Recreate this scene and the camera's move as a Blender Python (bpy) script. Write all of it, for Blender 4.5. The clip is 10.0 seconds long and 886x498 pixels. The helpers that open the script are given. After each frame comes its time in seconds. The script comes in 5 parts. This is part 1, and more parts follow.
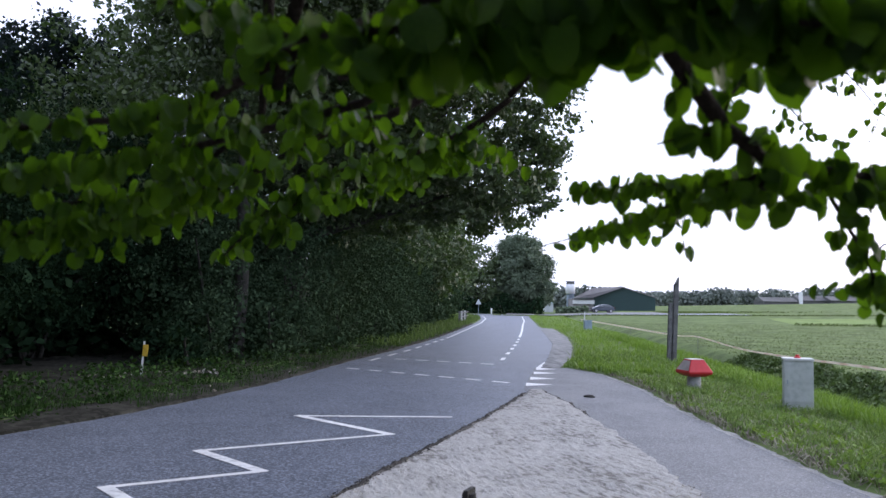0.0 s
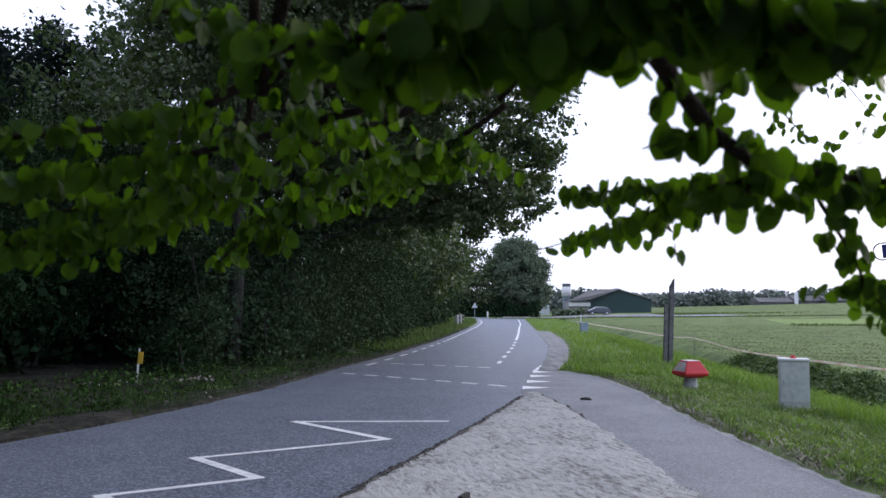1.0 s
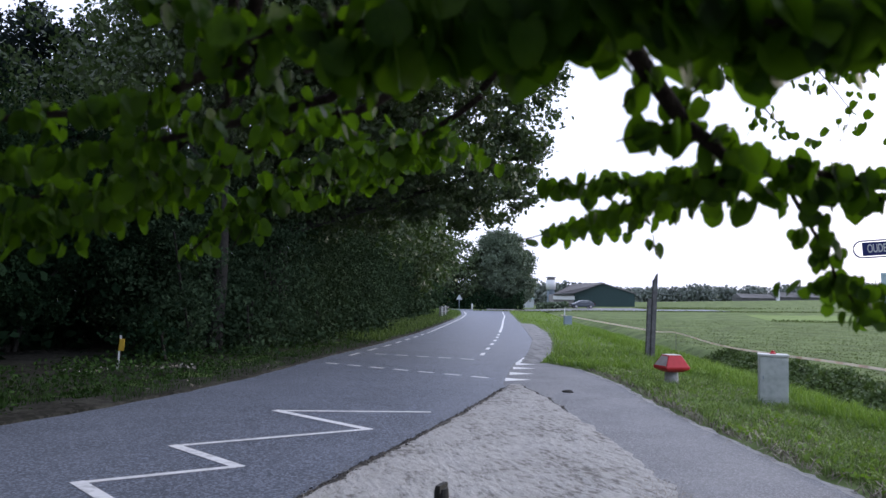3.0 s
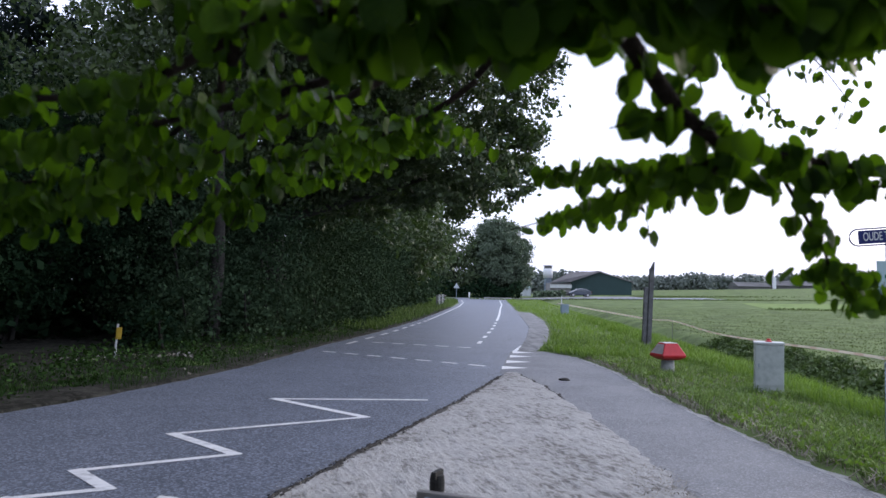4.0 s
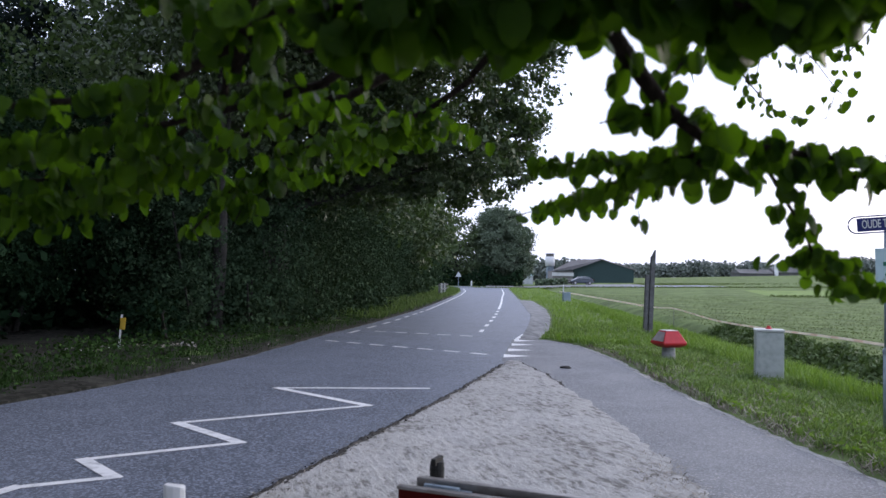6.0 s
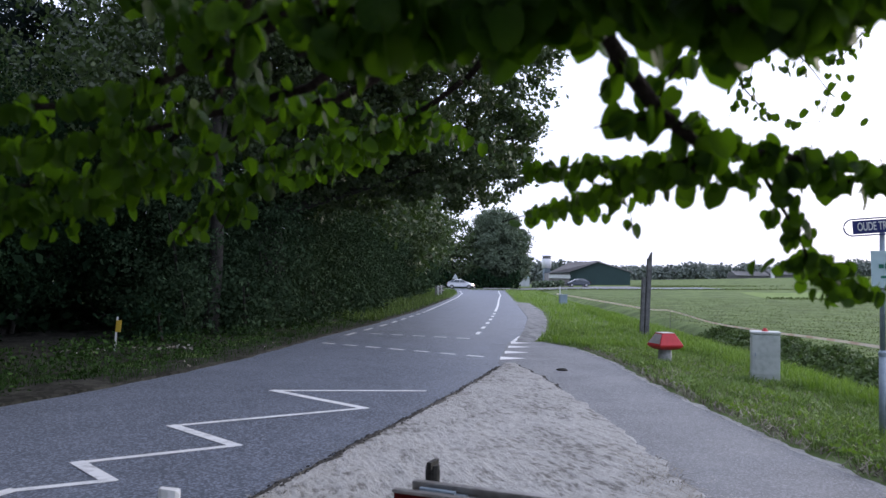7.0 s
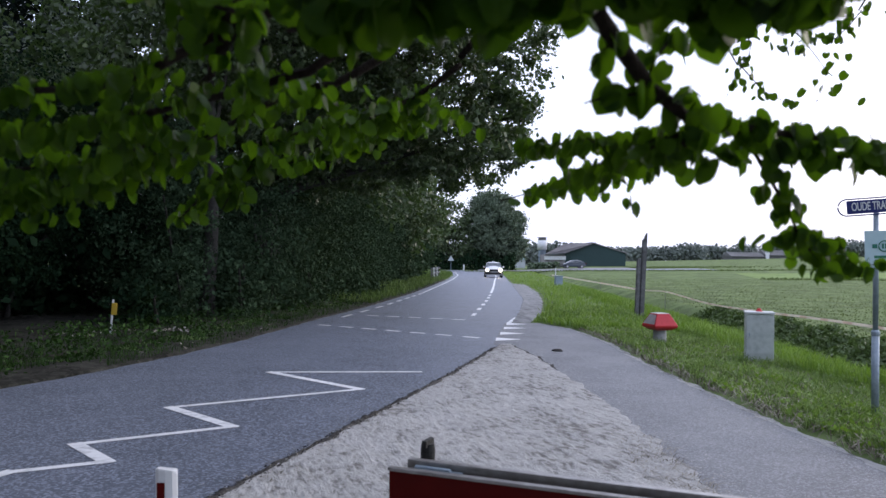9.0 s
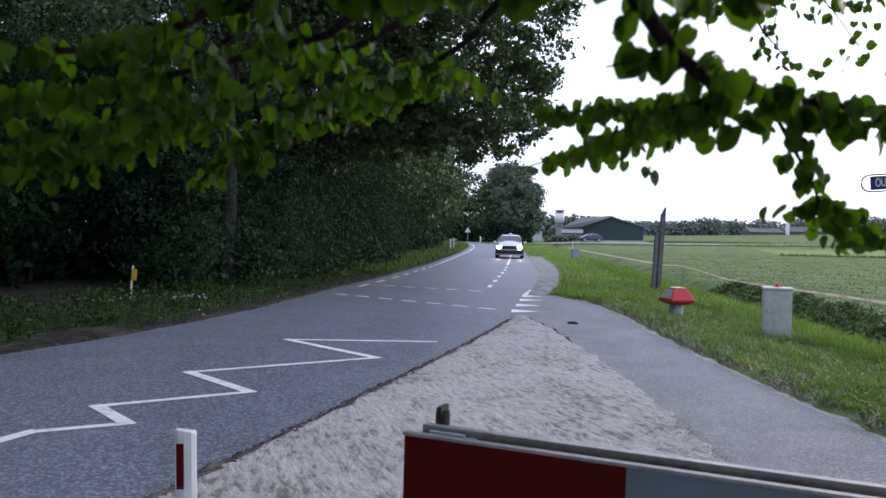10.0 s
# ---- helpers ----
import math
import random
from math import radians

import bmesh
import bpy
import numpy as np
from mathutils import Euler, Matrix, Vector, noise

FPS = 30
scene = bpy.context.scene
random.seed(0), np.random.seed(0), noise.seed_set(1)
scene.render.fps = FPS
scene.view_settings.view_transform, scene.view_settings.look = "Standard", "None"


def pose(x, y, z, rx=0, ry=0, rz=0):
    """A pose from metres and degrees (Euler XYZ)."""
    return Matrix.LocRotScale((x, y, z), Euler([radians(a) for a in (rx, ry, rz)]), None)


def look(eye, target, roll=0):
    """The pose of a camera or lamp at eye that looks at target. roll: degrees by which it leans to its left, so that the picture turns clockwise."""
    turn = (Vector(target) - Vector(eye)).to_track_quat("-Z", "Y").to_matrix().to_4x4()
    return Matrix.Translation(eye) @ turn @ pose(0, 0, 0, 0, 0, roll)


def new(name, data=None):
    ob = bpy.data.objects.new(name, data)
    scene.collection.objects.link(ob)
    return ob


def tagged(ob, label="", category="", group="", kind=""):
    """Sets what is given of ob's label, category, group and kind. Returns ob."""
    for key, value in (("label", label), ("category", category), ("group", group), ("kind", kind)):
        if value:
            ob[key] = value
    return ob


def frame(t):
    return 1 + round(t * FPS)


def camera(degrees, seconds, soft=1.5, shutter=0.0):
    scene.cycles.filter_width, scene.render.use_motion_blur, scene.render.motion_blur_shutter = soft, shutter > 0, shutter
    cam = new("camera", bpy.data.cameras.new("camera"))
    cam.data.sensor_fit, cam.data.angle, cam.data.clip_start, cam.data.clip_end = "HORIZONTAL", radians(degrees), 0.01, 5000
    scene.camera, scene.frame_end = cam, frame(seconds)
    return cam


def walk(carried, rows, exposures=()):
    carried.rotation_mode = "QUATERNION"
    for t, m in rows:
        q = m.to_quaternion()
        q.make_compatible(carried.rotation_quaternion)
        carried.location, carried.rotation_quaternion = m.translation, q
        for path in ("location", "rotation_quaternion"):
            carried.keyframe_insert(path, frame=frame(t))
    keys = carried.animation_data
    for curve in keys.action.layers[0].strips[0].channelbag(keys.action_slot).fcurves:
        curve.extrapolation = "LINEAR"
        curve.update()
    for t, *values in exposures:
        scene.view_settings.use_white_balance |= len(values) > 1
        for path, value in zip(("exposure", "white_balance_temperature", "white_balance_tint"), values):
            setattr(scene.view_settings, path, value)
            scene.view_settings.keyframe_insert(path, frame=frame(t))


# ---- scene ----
cam = camera(60.0, 10.0)
PATH = [
    (0, (0.081, -0.151, 1.521), (0.057, 1.844, 1.663), 1.1),
    (0.5, (0.084, -0.142, 1.524), (0.059, 1.852, 1.672), 0.7),
    (1, (0.091, -0.146, 1.524), (0.078, 1.848, 1.676), 0.5),
    (1.5, (0.096, -0.152, 1.522), (0.098, 1.843, 1.66), 1.0),
    (2, (0.102, -0.139, 1.52), (0.118, 1.857, 1.653), 1.4),
    (2.5, (0.103, -0.141, 1.521), (0.123, 1.855, 1.656), 1.4),
    (4, (0.108, -0.142, 1.518), (0.141, 1.855, 1.619), 1.3),
    (4.5, (0.114, -0.19, 1.525), (0.114, 1.808, 1.608), 1.0),
    (5, (0.108, -0.197, 1.531), (0.102, 1.801, 1.606), -0.0),
    (5.5, (0.113, -0.197, 1.527), (0.134, 1.801, 1.596), 0.8),
    (7, (0.12, -0.192, 1.53), (0.157, 1.806, 1.607), 1.0),
    (7.5, (0.124, -0.198, 1.528), (0.178, 1.8, 1.595), 0.8),
    (8, (0.128, -0.199, 1.526), (0.196, 1.799, 1.584), 0.8),
    (8.5, (0.127, -0.206, 1.526), (0.199, 1.792, 1.573), 1.1),
    (9, (0.124, -0.197, 1.525), (0.173, 1.802, 1.555), 0.8),
    (9.5, (0.122, -0.198, 1.518), (0.153, 1.802, 1.509), 1.1),
    (10, (0.122, -0.197, 1.513), (0.129, 1.802, 1.468), 1.6),
]
walk(cam, [(t, look(eye, target, roll)) for t, eye, target, roll in PATH], exposures=[(0, 0.64), (0.5, 0.5), (1.0, 0.4), (10, 0.42)])
cam.data.dof.use_dof = True
cam.data.dof.focus_distance = 16.0
cam.data.dof.aperture_fstop = 6.8

# ---- world and light ----
world = bpy.data.worlds.new("evening_sky")
scene.world = world
world.use_nodes = True
wn, wl = world.node_tree.nodes, world.node_tree.links
sky = wn.new("ShaderNodeTexSky")
sky.sky_type = "NISHITA"
sky.sun_disc = False
sky.sun_elevation = radians(22)
sky.sun_rotation = radians(58)
sky.air_density, sky.dust_density, sky.ozone_density = 1.0, 4.0, 1.5
veil = wn.new("ShaderNodeMix")
veil.data_type = "RGBA"
veil.inputs["Factor"].default_value = 0.66
veil.inputs["B"].default_value = (10.3, 11.2, 15.0, 1)
wl.new(sky.outputs[0], veil.inputs["A"])
wl.new(veil.outputs["Result"], wn["Background"].inputs[0])
wn["Background"].inputs[1].default_value = 0.12
sun = new("sun", bpy.data.lights.new("sun", "SUN"))
sun.data.energy, sun.data.angle, sun.data.color = 0.7, radians(14), (1.0, 0.93, 0.84)
sun.matrix_world = look((0, 0, 30), (-0.85 * 30, -0.53 * 30, 30 - 30 * math.tan(radians(22))))


# ---- materials ----
def material(name, colours, scale=8.0, rough=0.7, metal=0.0, bump=0.2, bump_scale=60.0, spec=0.4, blotch=1.2, island=0.0,
             translucent=0.0, tint=(0.2, 0.4, 0.02), random=0.0, emit=0.0):
    m = bpy.data.materials.new(name)
    m.use_nodes = True
    n, l = m.node_tree.nodes, m.node_tree.links
    bsdf = n["Principled BSDF"]
    geo = n.new("ShaderNodeTexCoord")
    fine = n.new("ShaderNodeTexNoise")
    fine.inputs["Scale"].default_value, fine.inputs["Detail"].default_value = scale, 6
    broad = n.new("ShaderNodeTexNoise")
    broad.inputs["Scale"].default_value, broad.inputs["Detail"].default_value = blotch, 3
    for t in (fine, broad):
        l.new(geo.outputs["Object"], t.inputs["Vector"])
    mean = n.new("ShaderNodeMath")
    mean.operation = "ADD"
    l.new(fine.outputs["Fac"], mean.inputs[0])
    l.new(broad.outputs["Fac"], mean.inputs[1])
    total = mean
    if island or random:
        source = n.new("ShaderNodeNewGeometry") if island else n.new("ShaderNodeObjectInfo")
        add = n.new("ShaderNodeMath")
        add.operation, add.inputs[1].default_value = "MULTIPLY_ADD", island or random
        l.new(source.outputs["Random Per Island" if island else "Random"], add.inputs[0])
        l.new(mean.outputs[0], add.inputs[2])
        total = n.new("ShaderNodeMath")
        total.operation, total.inputs[1].default_value = "SUBTRACT", (island or random) / 2
        l.new(add.outputs[0], total.inputs[0])
    half = n.new("ShaderNodeMath")
    half.operation, half.inputs[1].default_value = "MULTIPLY", 0.5
    l.new(total.outputs[0], half.inputs[0])
    ramp = n.new("ShaderNodeValToRGB")
    k = len(colours)
    while len(ramp.color_ramp.elements) < k:
        ramp.color_ramp.elements.new(0.5)
    for i, c in enumerate(colours):
        ramp.color_ramp.elements[i].position = 0.32 + 0.36 * i / max(1, k - 1)
        ramp.color_ramp.elements[i].color = (*c, 1)
    l.new(half.outputs[0], ramp.inputs[0])
    l.new(ramp.outputs[0], bsdf.inputs["Base Color"])
    bsdf.inputs["Roughness"].default_value, bsdf.inputs["Metallic"].default_value = rough, metal
    bsdf.inputs["Specular IOR Level"].default_value = spec
    if bump:
        tex = n.new("ShaderNodeTexNoise")
        tex.inputs["Scale"].default_value, tex.inputs["Detail"].default_value = bump_scale, 4
        l.new(geo.outputs["Object"], tex.inputs["Vector"])
        b = n.new("ShaderNodeBump")
        b.inputs["Strength"].default_value, b.inputs["Distance"].default_value = bump, 0.02
        l.new(tex.outputs["Fac"], b.inputs["Height"])
        l.new(b.outputs[0], bsdf.inputs["Normal"])
    if translucent:
        tr = n.new("ShaderNodeBsdfTranslucent")
        tr.inputs[0].default_value = (*tint, 1)
        mix = n.new("ShaderNodeMixShader")
        mix.inputs[0].default_value = translucent
        l.new(bsdf.outputs[0], mix.inputs[1])
        l.new(tr.outputs[0], mix.inputs[2])
        l.new(mix.outputs[0], n["Material Output"].inputs[0])
    if emit:
        bsdf.inputs["Emission Color"].default_value = (*colours[0], 1)
        bsdf.inputs["Emission Strength"].default_value = emit
    return m


def ground_material(name, colours, speck, scale, speck_scale, rough=0.9, bump=0.5, patch=0.5, stretch=(1, 1, 1), strong=0.03, warp=0.0, turn=0.0, patchy=0.7, scuff=0.0):
    """Granular ground: broad patches, fine grain with specks, relief."""
    m = bpy.data.materials.new(name)
    m.use_nodes = True
    n, l = m.node_tree.nodes, m.node_tree.links
    bsdf = n["Principled BSDF"]
    co = n.new("ShaderNodeTexCoord")
    mp = n.new("ShaderNodeMapping")
    mp.inputs["Scale"].default_value = stretch
    mp.inputs["Rotation"].default_value = (0, 0, turn)
    if scuff:  # drawn out along the direction turn
        mp.vector_type = "TEXTURE"
        mp.inputs["Scale"].default_value = (scuff, 1, 1)
    l.new(co.outputs["Object"], mp.inputs[0])
    broad = n.new("ShaderNodeTexNoise")
    broad.inputs["Scale"].default_value, broad.inputs["Detail"].default_value = scale, 8
    broad.inputs["Roughness"].default_value = 0.62
    broad.inputs["Distortion"].default_value = warp
    l.new(mp.outputs[0], broad.inputs["Vector"])
    ramp = n.new("ShaderNodeValToRGB")
    while len(ramp.color_ramp.elements) < len(colours):
        ramp.color_ramp.elements.new(0.5)
    for i, c in enumerate(colours):
        ramp.color_ramp.elements[i].position = 0.34 + 0.32 * i / (len(colours) - 1)
        ramp.color_ramp.elements[i].color = (*c, 1)
    mask = n.new("ShaderNodeTexNoise")
    mask.inputs["Scale"].default_value, mask.inputs["Detail"].default_value = patchy, 3
    l.new(co.outputs["Object"], mask.inputs["Vector"])
    shift = n.new("ShaderNodeMath")
    shift.operation, shift.inputs[1].default_value = "MULTIPLY_ADD", 0.5
    l.new(mask.outputs["Fac"], shift.inputs[0])
    l.new(broad.outputs["Fac"], shift.inputs[2])
    level = n.new("ShaderNodeMath")
    level.operation, level.inputs[1].default_value = "SUBTRACT", 0.25
    l.new(shift.outputs[0], level.inputs[0])
    l.new(level.outputs[0], ramp.inputs[0])
    grain = n.new("ShaderNodeTexVoronoi")
    grain.inputs["Scale"].default_value = speck_scale
    l.new(co.outputs["Object"], grain.inputs["Vector"])
    pick = n.new("ShaderNodeSeparateColor")
    l.new(grain.outputs["Color"], pick.inputs[0])
    pr = n.new("ShaderNodeMapRange")
    pr.inputs["From Min"].default_value, pr.inputs["From Max"].default_value = 0.45, 1.0
    pr.inputs["To Max"].default_value = patch
    l.new(pick.outputs[0], pr.inputs["Value"])
    mix = n.new("ShaderNodeMix")
    mix.data_type = "RGBA"
    mix.inputs["B"].default_value = (*speck, 1)
    l.new(pr.outputs[0], mix.inputs["Factor"])
    l.new(ramp.outputs[0], mix.inputs["A"])
    l.new(mix.outputs["Result"], bsdf.inputs["Base Color"])
    bsdf.inputs["Roughness"].default_value = rough
    bsdf.inputs["Specular IOR Level"].default_value = 0.75 if rough < 0.85 else 0.1
    b = n.new("ShaderNodeBump")
    b.inputs["Strength"].default_value, b.inputs["Distance"].default_value = bump, strong
    hs = n.new("ShaderNodeMath")
    hs.operation = "ADD"
    l.new(broad.outputs["Fac"], hs.inputs[0])
    l.new(pick.outputs[1], hs.inputs[1])
    l.new(hs.outputs[0], b.inputs["Height"])
    l.new(b.outputs[0], bsdf.inputs["Normal"])
    return m


ASPHALT = ground_material("asphalt", [(0.04, 0.05, 0.072), (0.061, 0.074, 0.103), (0.079, 0.093, 0.127)], (0.29, 0.325, 0.41), 0.9, 58, 0.55, 0.7, 0.8, strong=0.012)
PATH_ASPHALT = ground_material("path_asphalt", [(0.072, 0.077, 0.09), (0.098, 0.104, 0.118), (0.12, 0.126, 0.138)], (0.32, 0.33, 0.36), 1.1, 80, 0.68, 0.5, 0.6, strong=0.01)
SAND = ground_material("pale_sand", [(0.178, 0.175, 0.166), (0.37, 0.368, 0.36), (0.43, 0.428, 0.422), (0.465, 0.462, 0.456)], (0.33, 0.315, 0.29), 17.0, 75, 0.95, 0.9, 0.3, (1.1, 1.2, 1), strong=0.04, warp=0.15, turn=-1.28, patchy=1.1, scuff=2.4)
# Soil and dead leaves, with the wood's shade put into the dark tones
SHADED_LITTER = ground_material("shaded_litter_floor", [(0.01, 0.01, 0.008), (0.024, 0.024, 0.02), (0.048, 0.047, 0.04)], (0.12, 0.115, 0.1), 2.5, 16, 0.95, 0.9, 0.3)
CRUMBLE = ground_material("crumbled_dark_edge", [(0.025, 0.023, 0.022), (0.05, 0.047, 0.045), (0.1, 0.095, 0.09)], (0.2, 0.19, 0.18), 6, 60, 0.95, 0.8, 0.3)
YARD = ground_material("pale_concrete_yard", [(0.17, 0.17, 0.18), (0.22, 0.22, 0.23), (0.26, 0.26, 0.27)], (0.42, 0.42, 0.43), 0.4, 6, 0.9, 0.3, 0.3)
GRAVEL = ground_material("grey_gravel", [(0.135, 0.14, 0.148), (0.2, 0.205, 0.213), (0.26, 0.262, 0.268)], (0.4, 0.4, 0.4), 2.6, 14, 0.9, 0.3, 0.5, (1.4, 0.25, 1), strong=0.008)
TURF = ground_material("turf", [(0.065, 0.095, 0.034), (0.105, 0.15, 0.052), (0.14, 0.195, 0.068)], (0.15, 0.17, 0.08), 0.35, 14, 0.9, 0.9, 0.25)
MOWN = ground_material("mown_grass", [(0.11, 0.17, 0.05), (0.15, 0.22, 0.066), (0.18, 0.25, 0.08)], (0.2, 0.22, 0.1), 0.3, 8, 0.95, 0.6, 0.25)
PAINT = material("road_paint", [(0.45, 0.46, 0.48), (0.72, 0.73, 0.75), (0.78, 0.79, 0.8)], 14, 0.6, bump=0.2, bump_scale=80, blotch=3)
CONCRETE = material("weathered_concrete", [(0.2, 0.215, 0.21), (0.31, 0.325, 0.32), (0.38, 0.395, 0.39)], 18, 0.85, bump=0.25, blotch=4)
CABINET = material("grey_green_cabinet", [(0.33, 0.37, 0.36), (0.46, 0.5, 0.49), (0.52, 0.56, 0.55)], 12, 0.6, bump=0.1, blotch=3.5)
CABINET_TOP = material("cabinet_cap", [(0.5, 0.52, 0.52), (0.68, 0.7, 0.7)], 10, 0.6, bump=0.1)
RED = material("red_plastic", [(0.42, 0.02, 0.025), (0.6, 0.03, 0.04)], 9, 0.4, bump=0.05)
PALE = material("pale_plastic", [(0.5, 0.48, 0.46), (0.68, 0.66, 0.64)], 9, 0.5, bump=0.05)
GREY_WOOD = material("weathered_timber", [(0.06, 0.06, 0.06), (0.13, 0.13, 0.135), (0.2, 0.2, 0.21)], 30, 0.9, bump=0.5, blotch=6)
BRANCH = material("branch_bark", [(0.008, 0.006, 0.005), (0.02, 0.015, 0.012), (0.04, 0.031, 0.025)], 60, 0.95, bump=0.9, bump_scale=120, spec=0.1, blotch=12)
BARK = material("bark", [(0.014, 0.013, 0.011), (0.032, 0.03, 0.027), (0.058, 0.055, 0.05)], 26, 0.9, bump=0.8, bump_scale=45, blotch=4)
YELLOW = material("yellow_plastic", [(0.38, 0.25, 0.02), (0.5, 0.34, 0.03)], 10, 0.5, bump=0.05)
WHITE_METAL = material("white_paint", [(0.55, 0.56, 0.57), (0.72, 0.73, 0.74)], 8, 0.5, bump=0.05)
GALVANISED = material("galvanised_steel", [(0.2, 0.25, 0.31), (0.28, 0.34, 0.4), (0.34, 0.4, 0.46)], 25, 0.5, 0.35, bump=0.1, blotch=6)
ALUMINIUM = material("aluminium", [(0.2, 0.185, 0.175), (0.3, 0.285, 0.275), (0.4, 0.385, 0.37)], 35, 0.42, 0.85, bump=0.08, blotch=5)
RED_FILM = material("red_reflective_film", [(0.06, 0.002, 0.0015), (0.08, 0.003, 0.002)], 14, 0.5, bump=0.04, spec=0.1, blotch=3)
WHITE_FILM = material("white_reflective_film", [(0.11, 0.15, 0.18), (0.145, 0.185, 0.22)], 14, 0.5, bump=0.04, spec=0.15, blotch=3)
BLACK = material("black_rubber", [(0.012, 0.012, 0.012), (0.03, 0.03, 0.03)], 25, 0.7, bump=0.2)
SIGN_BLUE = material("sign_blue", [(0.012, 0.02, 0.13), (0.02, 0.03, 0.17)], 10, 0.35, bump=0.02)
SIGN_PALE = material("sign_pale_blue", [(0.45, 0.62, 0.68), (0.55, 0.7, 0.75)], 10, 0.4, bump=0.02)
SIGN_GREEN = material("sign_green", [(0.02, 0.16, 0.11), (0.03, 0.2, 0.13)], 10, 0.4, bump=0.02)
WHITE_SIGN = material("sign_white", [(0.7, 0.71, 0.72), (0.8, 0.8, 0.81)], 10, 0.4, bump=0.02)
BARN_GREEN = material("dark_green_cladding", [(0.012, 0.035, 0.035), (0.02, 0.05, 0.05)], 3, 0.6, bump=0.1, blotch=0.2)
ROOF_GREY = material("grey_roofing", [(0.13, 0.12, 0.12), (0.2, 0.19, 0.19), (0.25, 0.24, 0.24)], 1.5, 0.85, bump=0.3, blotch=0.15)
LEAF = material("linden_leaf", [(0.0035, 0.012, 0.0015), (0.0095, 0.028, 0.003), (0.021, 0.053, 0.0055), (0.054, 0.1, 0.013)], 30, 0.45, bump=0.25, bump_scale=90, spec=0.11, random=0.8, translucent=0.37, tint=(0.108, 0.235, 0.006), blotch=9)
LEAF_STUFF = material("linden_foliage", [(0.0035, 0.012, 0.0015), (0.0095, 0.028, 0.003), (0.021, 0.053, 0.0055), (0.054, 0.1, 0.013)], 30, 0.45, bump=0.25, bump_scale=90, spec=0.11, island=0.8, translucent=0.37, tint=(0.108, 0.235, 0.006), blotch=9)
OAK = material("oak_foliage", [(0.027, 0.045, 0.021), (0.063, 0.092, 0.041), (0.115, 0.15, 0.076)], 3, 0.5, bump=0, island=0.5, translucent=0.2, tint=(0.08, 0.15, 0.02), blotch=0.35)
CONIFER = material("blue_green_foliage", [(0.0055, 0.0095, 0.0098), (0.01, 0.016, 0.016), (0.016, 0.024, 0.0235)], 3, 0.7, bump=0, spec=0.05, island=0.3, translucent=0.1, tint=(0.05, 0.09, 0.05), blotch=0.35)
# Dark hedge leaf: the gloom under the canopy is put into its colour
HEDGE_SHADED = material("shaded_hedge_foliage", [(0.006, 0.015, 0.008), (0.011, 0.026, 0.013), (0.02, 0.042, 0.02)], 3, 0.85, bump=0, spec=0.04, island=0.35, translucent=0.06, tint=(0.06, 0.11, 0.02), blotch=0.5)
# Far foliage made paler, with the haze mixed into its leaf colour
HAZY_CHESTNUT = material("hazy_chestnut_foliage", [(0.066, 0.095, 0.062), (0.112, 0.15, 0.1), (0.155, 0.2, 0.13)], 3, 0.55, bump=0, island=0.4, translucent=0.15, tint=(0.1, 0.16, 0.07), blotch=0.3)
# Haze over the distance is put into this pale leaf colour
HAZY_WOODS = material("far_woods", [(0.13, 0.155, 0.135), (0.165, 0.192, 0.165)], 0.3, 0.8, bump=0, island=0.25, blotch=0.05)
GRASS = material("grass_blades", [(0.062, 0.105, 0.025), (0.135, 0.212, 0.045), (0.222, 0.318, 0.08)], 2, 0.55, bump=0, island=0.6, translucent=0.3, tint=(0.22, 0.4, 0.03), blotch=0.4)
DRY = material("dry_grass", [(0.08, 0.065, 0.04), (0.18, 0.155, 0.1), (0.28, 0.25, 0.17)], 2, 0.8, bump=0, island=0.5, blotch=0.5)
STRAW = material("pale_straw", [(0.13, 0.115, 0.085), (0.24, 0.215, 0.17), (0.36, 0.33, 0.27)], 2, 0.8, bump=0, island=0.5, blotch=0.5)
BEND = material("bend_grass", [(0.04, 0.07, 0.018), (0.085, 0.135, 0.033), (0.14, 0.2, 0.06)], 2, 0.65, bump=0, spec=0.15, island=0.6, translucent=0.2, tint=(0.12, 0.2, 0.04), blotch=0.5)
FIELD = material("field_leaf", [(0.084, 0.105, 0.042), (0.108, 0.135, 0.053), (0.128, 0.157, 0.064)], 2, 0.65, bump=0, spec=0.15, island=0.18, translucent=0.2, tint=(0.14, 0.22, 0.05), blotch=0.15)
# Verge greens kept dark: the shrubs' shade is put into this colour
SHADED_GREENS = material("undergrowth", [(0.012, 0.028, 0.008), (0.026, 0.058, 0.014), (0.05, 0.1, 0.025)], 2, 0.7, bump=0, spec=0.08, island=0.5, translucent=0.12, tint=(0.05, 0.11, 0.02), blotch=0.5)
VERGE = material("verge_blades", [(0.064, 0.112, 0.032), (0.14, 0.232, 0.055), (0.255, 0.35, 0.11)], 2, 0.6, bump=0, island=0.7, translucent=0.25, tint=(0.18, 0.28, 0.05), blotch=0.6)
# Paler copy of the hedge leaf, for shrubs standing in more light
HEDGE_LIT = material("lit_grey_green_hedge", [(0.02, 0.037, 0.02), (0.035, 0.062, 0.033), (0.057, 0.092, 0.05)], 3, 0.8, bump=0, spec=0.06, island=0.25, translucent=0.08, tint=(0.06, 0.1, 0.03), blotch=0.5)
CROP = material("crop_foliage", [(0.042, 0.07, 0.024), (0.08, 0.125, 0.04), (0.12, 0.175, 0.06)], 2, 0.6, bump=0, island=0.5, translucent=0.2, tint=(0.1, 0.17, 0.03), blotch=0.2)
TAPE = material("barrier_tape", [(0.74, 0.7, 0.65), (0.8, 0.76, 0.72)], 30, 0.5, bump=0)
